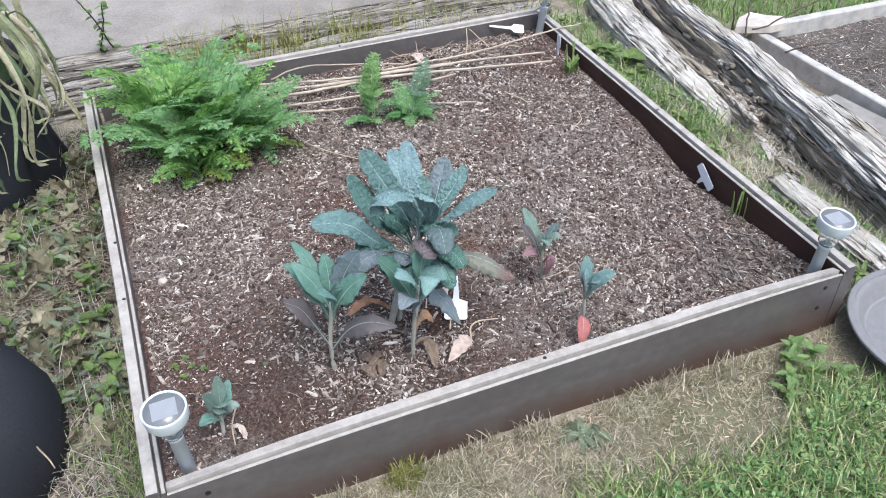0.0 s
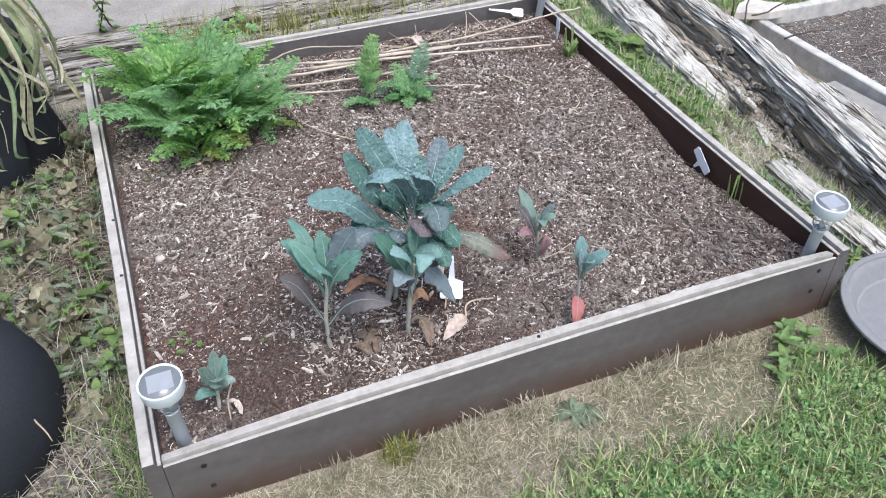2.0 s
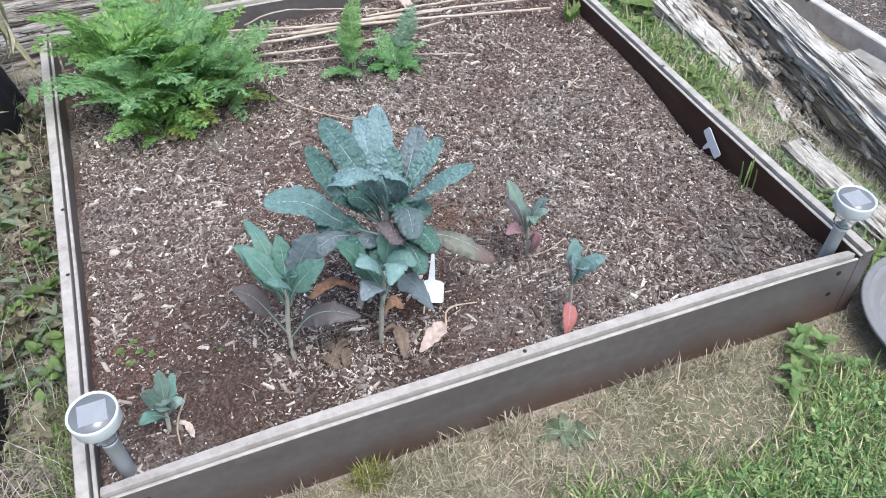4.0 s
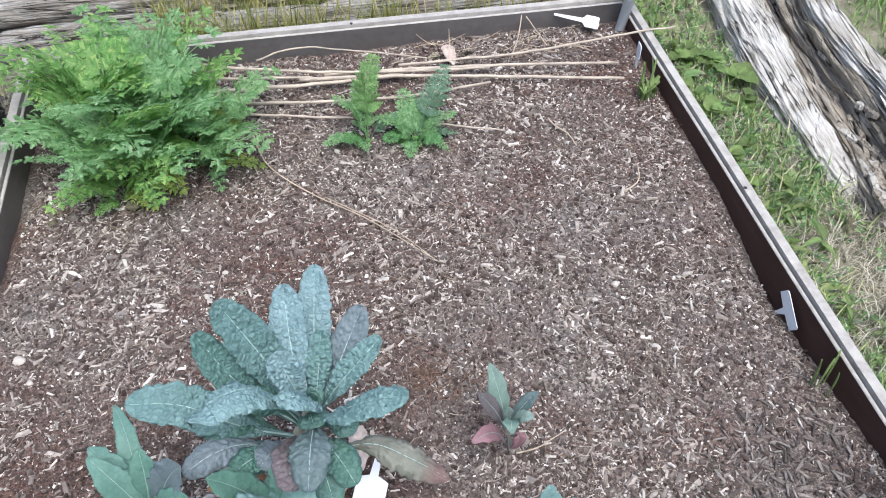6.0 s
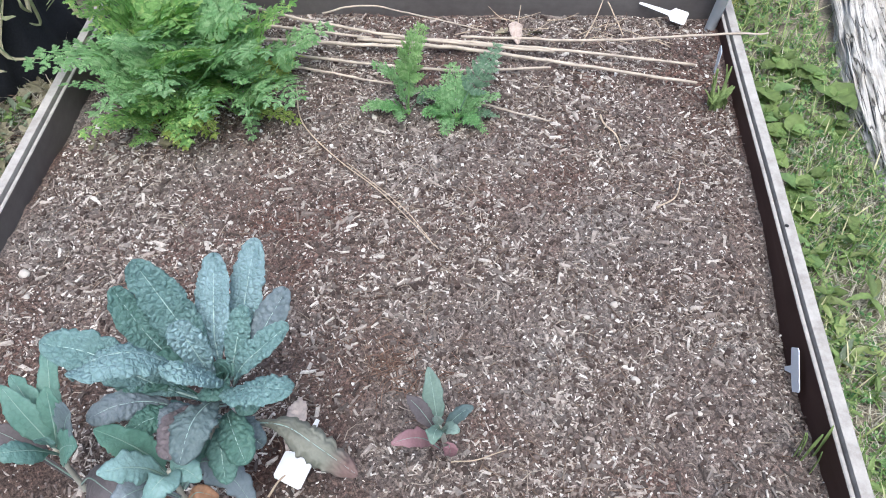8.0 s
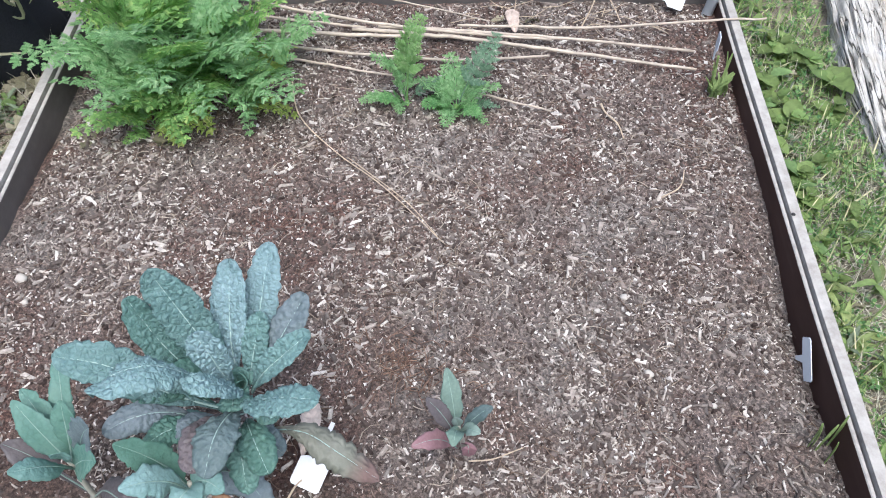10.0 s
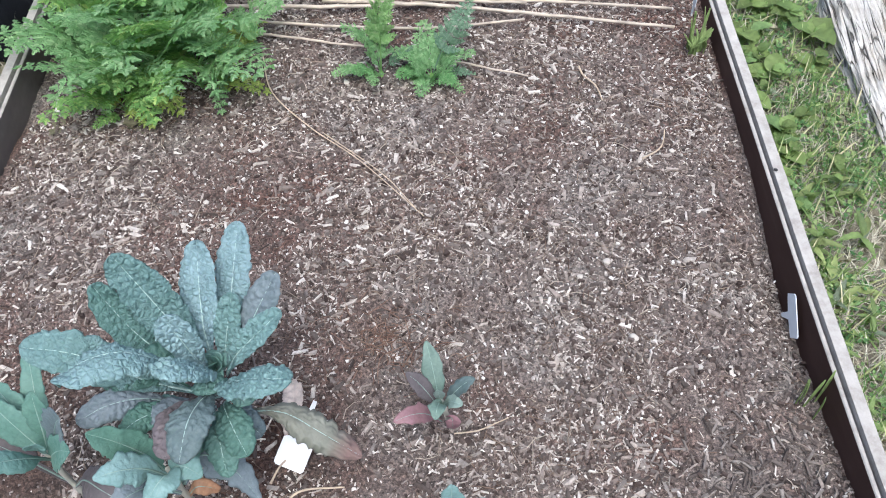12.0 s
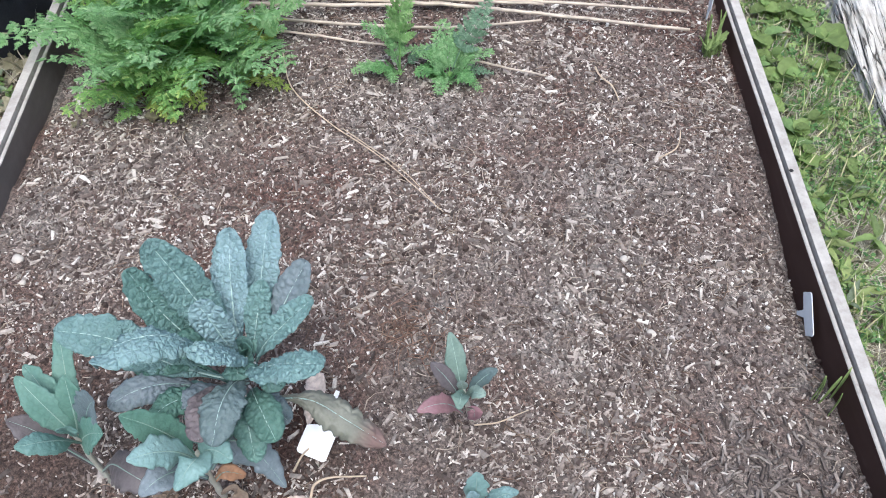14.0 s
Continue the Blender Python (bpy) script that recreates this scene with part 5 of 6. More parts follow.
for k in range(150):
    y = rnd(0.45, 1.35)
    x = 1.385 + 0.2 * y + rnd(0.0, 0.1)
    a = rnd(-0.35, 0.35) + 1.57
    l = rnd(0.02, 0.09) if k % 9 else rnd(0.1, 0.16)
    z = 0.012 if y < 0.62 else 0.05
    d = Vector((math.cos(a) * l / 2, math.sin(a) * l / 2, rnd(-0.01, 0.01)))
    c = Vector((x, y, z - 0.014))
    pts = [c - d, c + d * 0.2 + Vector((rnd(-0.003, 0.003), 0, 0.003)), c + d]
    v, f = tube(pts, [rnd(0.003, 0.009), rnd(0.006, 0.012), 0.003], 5, 7, 0.002)
    v[:, 2] = c.z + (v[:, 2] - c.z) * 0.7
    solo("wood_splinter", v, f, random.choice((ROTTEN_WOOD, SILVER_WOOD, FLANK_WOOD)), "loose splinter of rotted wood beside the logs", "splinter", "loose splinters", smooth=False)

for k in range(70):
    y = rnd(0.3, 1.3)
    x = np.interp(y, (0.25, 0.43, 0.62, 0.81, 0.98, 1.19, 1.5), (1.56, 1.588, 1.606, 1.63, 1.634, 1.66, 1.738)) - rnd(0.026, 0.044)
    a, l = 1.45 + rnd(-0.3, 0.3), rnd(0.02, 0.07)
    c = Vector((x, y, rnd(0.01, 0.075)))
    d = Vector((math.cos(a) * l / 2, math.sin(a) * l / 2, rnd(-0.012, 0.012)))
    v, f = tube([c - d, c + Vector((rnd(-0.004, 0.002), 0, rnd(-0.003, 0.004))), c + d], [rnd(0.003, 0.008), rnd(0.005, 0.011), 0.0025], 5, 7, 0.003)
    solo("wood_splinter", v, f, random.choice((ROTTEN_WOOD, ROTTEN_WOOD, SILVER_WOOD)), "splinter of rotted wood clinging to the log's flank", "splinter", "loose splinters", smooth=False)

# ---- second bed ----
second = thing("raised_bed", (2.3, 0.6, 0), "second raised bed of weathered grey boards with bare soil", "raised bed")


def plank(name, a, b, thick, low, high, parent, material=GREY_BOARD):
    a, b = Vector((*a, 0)), Vector((*b, 0))
    d = (b - a).normalized()
    s = Vector((-d.y, d.x, 0)) * thick / 2
    v, k = [], 24
    for i in range(k):
        c = a + (b - a) * i / (k - 1)
        w = 0.002 * noise.noise(c * 6)
        for q, h in ((-1, low), (-1, high - 0.003), (-0.8, high), (0.8, high), (1, high - 0.003), (1, low)):
            v.append(c + s * q + Vector((0, 0, h + w)))
    f = [(i * 6 + j, i * 6 + (j + 1) % 6, (i + 1) * 6 + (j + 1) % 6, (i + 1) * 6 + j) for i in range(k - 1) for j in range(6)]
    f += [tuple(range(6)), tuple(range((k - 1) * 6, k * 6))]
    return part(name, v, f, material, parent, smooth=False)


plank("near_board", (1.868, 1.045), (1.905, -0.1), 0.03, -0.08, 0.036, second)
plank("back_board", (1.884, 1.06), (2.93, 1.03), 0.03, -0.08, 0.042, second)
plank("far_board", (2.93, 1.012), (2.95, -0.1), 0.03, -0.08, 0.036, second)
plank("front_board", (1.921, -0.085), (2.934, -0.088), 0.03, -0.08, 0.036, second)


def second_soil(x, y):
    return -0.004 + 0.006 * noise.noise(Vector((x * 8, y * 8, 1))) + 0.006 * noise.noise(Vector((x * 30, y * 30, 4)))


xs = np.linspace(0, 1, 70)
v = []
for b in xs:
    for a in xs:
        x0, y0 = 1.87 + 0.03 * b, 1.055 - b * 1.14
        x = x0 + a * 1.055
        v.append((x, y0, second_soil(x, y0)))
f = [(j * 70 + i, j * 70 + i + 1, (j + 1) * 70 + i + 1, (j + 1) * 70 + i) for j in range(69) for i in range(69)]
solo("soil", v, f, GREY_SOIL, "bare grey-brown soil in the second bed", "soil", kind="structure", at=(2.3, 0.5, 0))


def on_second():
    b, a = random.random(), random.random()
    x, y = 1.89 + 0.03 * b + a * 1.01, 1.03 - b * 1.09
    return x, y, second_soil(x, y)


chips("mulch", 6500, on_second, lambda: rnd(0.004, 0.018), ((0.16, 0.4), (0.08, 0.2)), BARK_CHIP, "loose grey-brown wood chips on the second bed", "mulch")
fibres(1500, on_second, (0.02, 0.07), FIBRE, "fibres", "fine dry stalks on the second bed", "fibres")
v, f = box((-0.06, -0.17, -0.02), (0.06, 0.17, 0.004), 0.003)
plate = solo("plank", v, f, GREY_SLAB, "short grey board lying flat beside the log", "plank", smooth=False)
plate.matrix_basis = pose(1.805, 0.5, -0.012, 0, 0, 8)
out = [(-0.09, -0.03), (-0.05, 0.03), (0.0, 0.055), (0.05, 0.035), (0.1, 0.02), (0.085, -0.03), (0.02, -0.045)]
k = len(out)
v = [(x, y, 0) for x, y in out] + [(x * 0.95, y * 0.95, 0.018 + 0.004 * noise.noise(Vector((x * 30, y * 30, 0)))) for x, y in out]
f = [tuple(range(k - 1, -1, -1)), tuple(range(k, 2 * k))] + [(i, (i + 1) % k, (i + 1) % k + k, i + k) for i in range(k)]
slab = solo("flat_stone", v, f, STONE, "flat pale tan stone at the second bed's corner", "stone", smooth=False)
slab.matrix_basis = pose(1.89, 1.06, 0.0405, 0, 0, -15) @ Matrix.Diagonal((0.95, 1.1, 1.1, 1))


for pts in ([(1.79, 1.0, 0.02), (1.83, 1.06, 0.1), (1.9, 1.14, 0.22)], [(1.84, 1.12, 0.0), (1.845, 1.14, 0.1), (1.85, 1.17, 0.2)], [(1.8, 0.99, 0.07), (1.9, 0.98, 0.1), (2.05, 0.99, 0.13)], [(1.8, 0.85, 0.06), (1.86, 0.82, 0.085), (1.96, 0.8, 0.09)]):
    v, f = tube(pts, [0.0028, 0.0022, 0.0012], 6, 14, 0.006)
    solo("branch", v, f, DARK_TWIG, "thin dark bare branch by the second bed", "branch", "bare branches")


# ---- black bags ----
def bag(at, profile, sides, label, folds):
    v, f = lathe(profile, sides, (0, 0, 0), False)
    for i in range(len(v)):
        a, h = math.atan2(v[i][1], v[i][0]), v[i][2]
        s = 1 + folds * noise.noise(Vector((math.cos(a) * 2.5, math.sin(a) * 2.5, h * 9))) + folds * 0.4 * noise.noise(Vector((math.cos(a) * 8, math.sin(a) * 8, h * 6)))
        v[i][0] *= s
        v[i][1] *= s
        if h > 0.17:
            v[i][2] += 0.05 * folds / 0.1 * noise.noise(Vector((math.cos(a) * 1.7, math.sin(a) * 1.7, 3.3)))
    root = thing("grow_bag", at, label, "grow bag", "black grow bags")
    part("bag", v + np.array(at), f, BLACK_BAG, root)
    r = profile[-1][0]
    sv, sf = lathe([(0.0, profile[-1][1]), (r * 0.6, profile[-1][1] - 0.003), (r * 1.02, profile[-1][1] - 0.006)], 40, at, False)
    part("potting_soil", sv, sf, SOIL, root, "dark potting soil")
    return root


bag((-0.347, 0.268, -0.005), [(0.0, 0.0), (0.19, 0.0), (0.21, 0.02), (0.212, 0.07), (0.195, 0.13), (0.165, 0.165), (0.15, 0.168), (0.142, 0.16), (0.14, 0.145)], 64, "low round black fabric grow bag beside the bed", 0.03)
bag((-0.318, 1.14, -0.005), [(0.0, 0.0), (0.2, 0.0), (0.215, 0.02), (0.205, 0.1), (0.198, 0.15), (0.202, 0.2), (0.196, 0.25), (0.19, 0.29), (0.18, 0.292), (0.176, 0.27), (0.17, 0.25)], 120, "tall crumpled black grow bag holding drooping leeks", 0.13)


def strap(parent, points, width, material, name="leaf", twist=0.0):
    """A long strap leaf, folded along its middle."""
    n = 26
    path = bezier(points, n)
    t, s, nn = frames_of(path, (0.2, -0.3, 1))
    v = []
    for i in range(n):
        u = i / (n - 1)
        w = width / 2 * min(1, 0.55 + u) * (1 - u ** 3) ** 0.7 + 0.0006
        c, q = math.cos(twist * u), math.sin(twist * u)
        a, b = s[i] * c + nn[i] * q, nn[i] * c - s[i] * q
        for e in (-1, -0.5, 0, 0.5, 1):
            v.append(path[i] + a * e * w + b * abs(e) * w * 0.45)
    f = [(i * 5 + j, i * 5 + j + 1, i * 5 + j + 6, i * 5 + j + 5) for i in range(n - 1) for j in range(4)]
    ob = part(name, v, f, material, parent)
    ob.modifiers.new("thickness", "SOLIDIFY").thickness = 0.0008
    return ob


LEEK_GREEN = green_material("leek_green", [(0.0, (0.13, 0.2, 0.1)), (0.5, (0.22, 0.29, 0.16)), (1.0, (0.34, 0.38, 0.22))], False)
for x, y in ((-0.2, 0.99), (-0.26, 1.06), (-0.16, 1.08), (-0.22, 1.13)):
    leek = thing("leek_plant", (x, y, 0.245), "leek with long drooping green and straw-coloured leaves", "leek", "leeks in the grow bag")
    part("shank", *tube([(x, y, 0.24), (x + 0.005, y - 0.005, 0.3), (x + 0.01, y - 0.01, 0.35)], [0.012, 0.011, 0.009], 10, 10), LEEK_GREEN, leek, "pale leek shank")
    for k in range(13):
        a = k * 2.4 + x * 40
        dx, dy = math.cos(a), math.sin(a)
        dx = dx * 0.8 + 0.25
        dy = dy * 0.8 - 0.25
        l = rnd(0.08, 0.16)
        top = rnd(0.4, 0.47)
        low = rnd(0.12, 0.3)
        pts = [(x + 0.008, y - 0.008, 0.33), (x + dx * l * 0.3, y + dy * l * 0.3, top - 0.02), (x + dx * l * 0.62, y + dy * l * 0.62, top), (x + dx * l * 0.95, y + dy * l * 0.95, (top + low) / 2), (x + dx * l * rnd(0.75, 1.05), y + dy * l * rnd(0.75, 1.05), low), (x + dx * l * rnd(0.8, 1.25), y + dy * l * rnd(0.8, 1.25), low - rnd(0.0, 0.06))]
        pts = pts[:3] + [(p[0] + rnd(-0.035, 0.035), p[1] + rnd(-0.035, 0.035), p[2] + rnd(-0.02, 0.02)) for p in pts[3:]]
        strap(leek, pts, rnd(0.006, 0.017), LEEK_GREEN if k % 4 == 0 else LEEK, twist=rnd(-9, 9))
for pts, r, mat, said in (([(-0.36, 0.33, 0.15), (-0.27, 0.27, 0.175), (-0.215, 0.225, 0.172)], 0.0065, LEEK_GREEN, "thick pale green stalk lying over the black bag"),
                          ([(-0.225, 0.232, 0.168), (-0.195, 0.205, 0.15), (-0.165, 0.18, 0.1), (-0.15, 0.165, 0.06)], 0.0022, STRAW, "thin dry root hanging over the black bag"),
                          ([(-0.225, 0.235, 0.168), (-0.205, 0.2, 0.155), (-0.195, 0.175, 0.135)], 0.0018, STRAW, "thin dry root hanging over the black bag"),
                          ([(-0.34, 0.39, 0.165), (-0.27, 0.375, 0.172), (-0.2, 0.36, 0.152)], 0.002, STRAW, "dry pale straw lying on the black bag")):
    v, f = tube(pts, [r, r * 0.85, r * 0.45], 7, 18, 0.002)
    solo("dry_stalk", v, f, mat, said, "stalk", "dry stalks")


def tangle():
    x, y = rnd(-0.2, -0.03), rnd(0.55, 1.05)
    return x, y, ground_height(x, y)


fibres(420, tangle, (0.05, 0.17), FIBRE, "stalks", "tangled thin dry stalks beside the black bag", "stalks", 0.0009)


# ---- weeds and litter ----
def oval_mesh(name, material, long, wide, fold, droop, seed, notch=0.0):
    n, m = 17, 5
    v = []
    for i in range(n):
        u = i / (n - 1)
        w = wide / 2 * math.sin(math.pi * min(1, u ** 0.8 * 0.96 + 0.04)) ** 0.7 * (1 + notch * math.cos(u * 26) * (1 - 0.5 * u)) + 0.0006
        for j in range(m):
            a = j / (m - 1) * 2 - 1
            v.append((u * long, a * w, abs(a) * w * fold - droop * u * u * long + 0.0015 * noise.noise(Vector((u * 6, a * 3, seed)))))
    f = [(i * m + j, i * m + j + 1, (i + 1) * m + j + 1, (i + 1) * m + j) for i in range(n - 1) for j in range(m - 1)]
    return mesh_of(name, v, f, material)


WEED_LEAVES = [oval_mesh("leaf", green_material("weed_leaf_%d" % k, [(0.0, tuple(x * 0.95 for x in c)), (1.0, tuple(x * 1.9 for x in c))], False), l, w, 0.3, d, k, nt) for k, (c, l, w, d, nt) in enumerate((((0.1, 0.14, 0.045), 0.031, 0.019, 0.35, 0.06), ((0.105, 0.16, 0.052), 0.025, 0.019, 0.3, 0), ((0.12, 0.17, 0.06), 0.04, 0.012, 0.6, 0.18), ((0.12, 0.15, 0.1), 0.036, 0.011, 0.5, 0.16), ((0.12, 0.185, 0.07), 0.055, 0.02, 0.45, 0.24), ((0.12, 0.168, 0.055), 0.03, 0.025, 0.25, 0.0), ((0.15, 0.185, 0.07), 0.05, 0.015, 0.6, 0.05), ((0.105, 0.165, 0.062), 0.042, 0.026, 0.4, 0.2)))]


def weed(x, y, z, n, size, kinds, label, group, high=0.02, lean=(-65, -10)):
    root = thing("weed_plant", (x, y, z), label, "weed", group)
    part("stem", *tube([(x, y, z - 0.005), (x + 0.002, y, z + high * 0.6), (x + 0.004, y + 0.002, z + high)], [0.0018, 0.0014, 0.0009], 5, 6), WEED, root)
    for k in range(n):
        ob = new("leaf", WEED_LEAVES[random.choice(kinds)])
        ob.parent = root
        s = size * rnd(0.6, 1.2)
        ob.matrix_basis = Matrix.Translation((0.002, 0, high * rnd(0.3, 1.0))) @ Matrix.Rotation(k * 2.4 + rnd(-0.4, 0.4), 4, "Z") @ Matrix.Rotation(radians(rnd(*lean)), 4, "Y") @ Matrix.Diagonal((s, s, s, 1))
    return root


GREENWEED = "low green broad-leaved weed growing beside the board"
for k in range(115):
    y = rnd(0.3, 1.42) if k % 6 else rnd(0.02, 0.3)
    x = 1.235 + abs(random.gauss(0, 0.1))
    if x > 1.44 or (x - 1.336) ** 2 + (y + 0.125) ** 2 < 0.036:
        continue
    weed(x, y, ground_height(x, y), random.randint(5, 9), rnd(0.4, 0.85), (0, 1, 5, 6, 2, 2, 3) if y > 0.55 else (2, 3, 6), GREENWEED, "weeds beside the bed", rnd(0.012, 0.045))
for k in range(34):
    x, y = 1.235 + abs(random.gauss(0, 0.06)), rnd(0.6, 1.2)
    weed(x, y, ground_height(x, y), random.randint(5, 8), rnd(0.6, 1.0), (7, 5, 5, 1), GREENWEED, "weeds beside the bed", rnd(0.02, 0.05), (-50, -5))
for x, y, s in ((1.43, 1.06, 1.9), (1.4, 1.12, 1.5), (1.32, 0.95, 1.5), (1.29, 1.05, 1.6), (1.36, 0.85, 1.3), (1.3, 0.75, 1.4), (1.41, 0.98, 1.4), (1.27, 0.88, 1.3), (1.33, 1.15, 1.4)):
    weed(x, y, ground_height(x, y), 6, s * 0.8, (5, 5, 1), GREENWEED, "weeds beside the bed", 0.045, (-40, 0))
for x, y, s in ((1.085, -0.035, 1.0), (1.055, -0.06, 1.1), (1.11, -0.06, 1.0), (1.03, -0.09, 1.0), (1.08, -0.1, 1.0), (1.0, -0.12, 0.8), (1.12, -0.115, 0.9)):
    weed(x, y, ground_height(x, y), 8, s * 0.62, (7, 4, 4, 0), "leafy green weed with broad leaves in front of the board", "weeds in the lawn", 0.03, (-50, -8))
for x, y, s in ((0.635, -0.06, 1.3), (0.66, -0.07, 1.0)):
    weed(x, y, ground_height(x, y) + 0.004, 12, s * 0.85, (3,), "flat grey-green weed rosette on dry ground", "weeds in the lawn", 0.008, (-14, -2))
for x, y, s in ((-0.08, 0.6, 0.8), (-0.06, 0.52, 0.9), (-0.1, 0.5, 0.9), (-0.045, 0.37, 1.1), (-0.14, 0.72, 0.8), (-0.2, 0.8, 0.9), (-0.07, 0.66, 0.7), (-0.22, 0.7, 0.8)):
    weed(x, y, ground_height(x, y), 6, s, (1, 3, 0), "pale green weed among fallen leaves", "weeds among leaf litter", 0.05)
for k in range(95):
    x, y = rnd(-0.25, -0.04), rnd(0.25, 1.15)
    weed(x, y, ground_height(x, y), random.randint(4, 7), rnd(0.55, 0.95), (1, 3, 3), "pale green weed among fallen leaves", "weeds among leaf litter", rnd(0.02, 0.05))
for x, y, s in ((0.06, 0.235, 0.34), (0.075, 0.255, 0.3), (0.05, 0.26, 0.32), (0.068, 0.275, 0.28), (0.09, 0.24, 0.28), (0.189, 0.214, 0.22)):
    weed(x, y, soil_height(x, y), 6, s, (1,), "tiny yellow-green weed seedling on the soil", "weed seedlings", 0.006, (-18, 0))
for pts in ([(0.057, 1.75, 0.02), (0.032, 1.713, 0.12), (-0.002, 1.695, 0.2), (-0.05, 1.68, 0.27)], [(-0.12, 1.745, 0.02), (-0.14, 1.73, 0.09), (-0.16, 1.72, 0.16)], [(0.02, 1.74, 0.02), (0.05, 1.72, 0.11), (0.06, 1.7, 0.18)]):
    vine = thing("vine", pts[0], "thin brown vine with round yellow-green leaves behind the timbers", "vine", "vines behind the timbers")
    part("stem", *tube(pts, [0.0024, 0.002, 0.0012], 6, 16, 0.004), DARK_TWIG, vine)
    for k, p in enumerate(bezier(pts, 11)):
        for q in range(1 + k % 2):
            ob = new("leaf", WEED_LEAVES[1])
            ob.parent = vine
            s = rnd(0.7, 1.0)
            ob.matrix_basis = Matrix.Translation(Vector(p) - vine.location) @ Matrix.Rotation(k * 2.4 + q * 3.1 + rnd(-0.4, 0.4), 4, "Z") @ Matrix.Rotation(radians(rnd(-30, 15)), 4, "Y") @ Matrix.Diagonal((s, s, s, 1))


def oak_mesh(seed):
    """A dry lobed oak leaf, curled."""
    rng = random.Random(seed)
    n = 31
    long, wide = 0.085, 0.05
    v = []
    curl = rng.uniform(0.3, 0.9)
    for i in range(n):
        u = i / (n - 1)
        base = wide / 2 * math.sin(math.pi * (u * 0.92 + 0.04)) ** 0.8
        lobes = [0.68 + 0.34 * math.tanh(1.6 * math.cos(u * 17 + 3 * u * u + seed + side)) + 0.15 * noise.noise(Vector((u * 7, side * 3, seed))) for side in (0.0, 0.9)]
        for a in (-1, -0.5, 0, 0.5, 1):
            w = base * lobes[a > 0] + 0.0012
            v.append((u * long + abs(a) * 0.012 * u, a * w, 0.004 + curl * (abs(a) * w) * 0.9 + 0.012 * math.sin(u * 3.1 + seed) + 0.011 * noise.noise(Vector((u * 5, a, seed)))))
    f = [(i * 5 + j, i * 5 + j + 1, (i + 1) * 5 + j + 1, (i + 1) * 5 + j) for i in range(n - 1) for j in range(4)]
    return mesh_of("fallen_leaf", v, f, OAK_LEAF)


OAKS = [oak_mesh(k) for k in range(6)]


def litter(x, y, z, s=1.0):
    ob = new("fallen_leaf", random.choice(OAKS))
    ob.matrix_basis = pose(x, y, z, rnd(-40, 40), rnd(-40, 40), rnd(0, 360)) @ Matrix.Diagonal((s, s, s, 1))
    return tagged(ob, "dry curled tan oak leaf lying in litter", "fallen leaf", "fallen oak leaves")


for k in range(190):
    x, y = rnd(-0.27, -0.035), rnd(0.2, 1.2)
    litter(x, y, ground_height(x, y) + rnd(0.0, 0.014), rnd(0.4, 0.9))
litter(-0.135, 0.45, 0.02, 1.15)
for x, y in ((-0.1, 0.62), (-0.15, 0.68), (-0.19, 0.6), (-0.09, 0.74), (-0.17, 0.78), (-0.06, 0.33), (-0.09, 0.28), (-0.2, 0.53), (-0.14, 0.58), (-0.11, 0.52), (-0.13, 0.85)):
    litter(x, y, ground_height(x, y) + 0.016, rnd(0.5, 0.85))
for k in range(60):
    x, y = rnd(1.24, 1.48), rnd(0.2, 1.4)
    litter(x, y, ground_height(x, y) + rnd(0.0, 0.01), rnd(0.25, 0.5))
for x, y in ((0.765, 1.13), (0.19, 0.79), (0.08, 0.83), (0.24, 0.8), (0.86, 1.14)):
    litter(x, y, soil_height(x, y) + 0.003, rnd(0.4, 0.6))


# ---- grass ----
def blades(name, n, place, long, wide, material, label, category, flat=0.5):
    """Curved grass blades, one mesh."""
    v, f, k = [], [], 0
    for _ in range(n):
        x, y, z, s = place()
        l = rnd(*long) * s
        a = rnd(0, 6.283)
        lean = rnd(0.15, 1.0) * flat * 2
        w = rnd(*wide) / 2
        c, q = math.cos(a), math.sin(a)
        for u, ww in ((0, 1.0), (0.4, 0.9), (0.75, 0.6)):
            d = l * (u * math.sin(lean * 0.4) + u * u * math.sin(lean) * 0.6)
            h = l * (u * math.cos(lean * 0.5) - 0.35 * lean * u * u)
            v += [(x + c * d - q * w * ww, y + q * d + c * w * ww, z + max(0.001, h)), (x + c * d + q * w * ww, y + q * d - c * w * ww, z + max(0.001, h))]
        d = l * (math.sin(lean * 0.4) + math.sin(lean) * 0.6)
        v.append((x + c * d, y + q * d, z + max(0.001, l * (math.cos(lean * 0.5) - 0.35 * lean))))
        f += [(k, k + 1, k + 3, k + 2), (k + 2, k + 3, k + 5, k + 4), (k + 4, k + 5, k + 6)]
        k += 7
    return solo(name, v, f, material, label, category, kind="stuff", at=(0, 0, 0))


def greenness(x, y):
    g = 0.45 + 1.15 * noise.noise(Vector((x * 5, y * 5, 7.7)))
    g += min(1, max(-1, (-0.125 - y) * 11))
    g -= 1.7 / (1 + math.exp((x - 0.5 - 0.05 * noise.noise(Vector((x * 9, y * 9, 2.2)))) / 0.03))
    g -= 1.6 * math.exp(-(((x - 0.87) / 0.12) ** 2 + ((y + 0.12) / 0.065) ** 2))
    g += 0.6 * math.exp(-(((x - 1.09) / 0.08) ** 2 + ((y + 0.12) / 0.08) ** 2))
    return g


def front_green():
    while True:
        x, y = rnd(-0.35, 1.75), -0.012 - 0.85 * random.random() ** 1.5
        if (x - 1.336) ** 2 + (y + 0.125) ** 2 > 0.029 and random.random() < greenness(x, y):
            return x, y, ground_height(x, y), 1.0


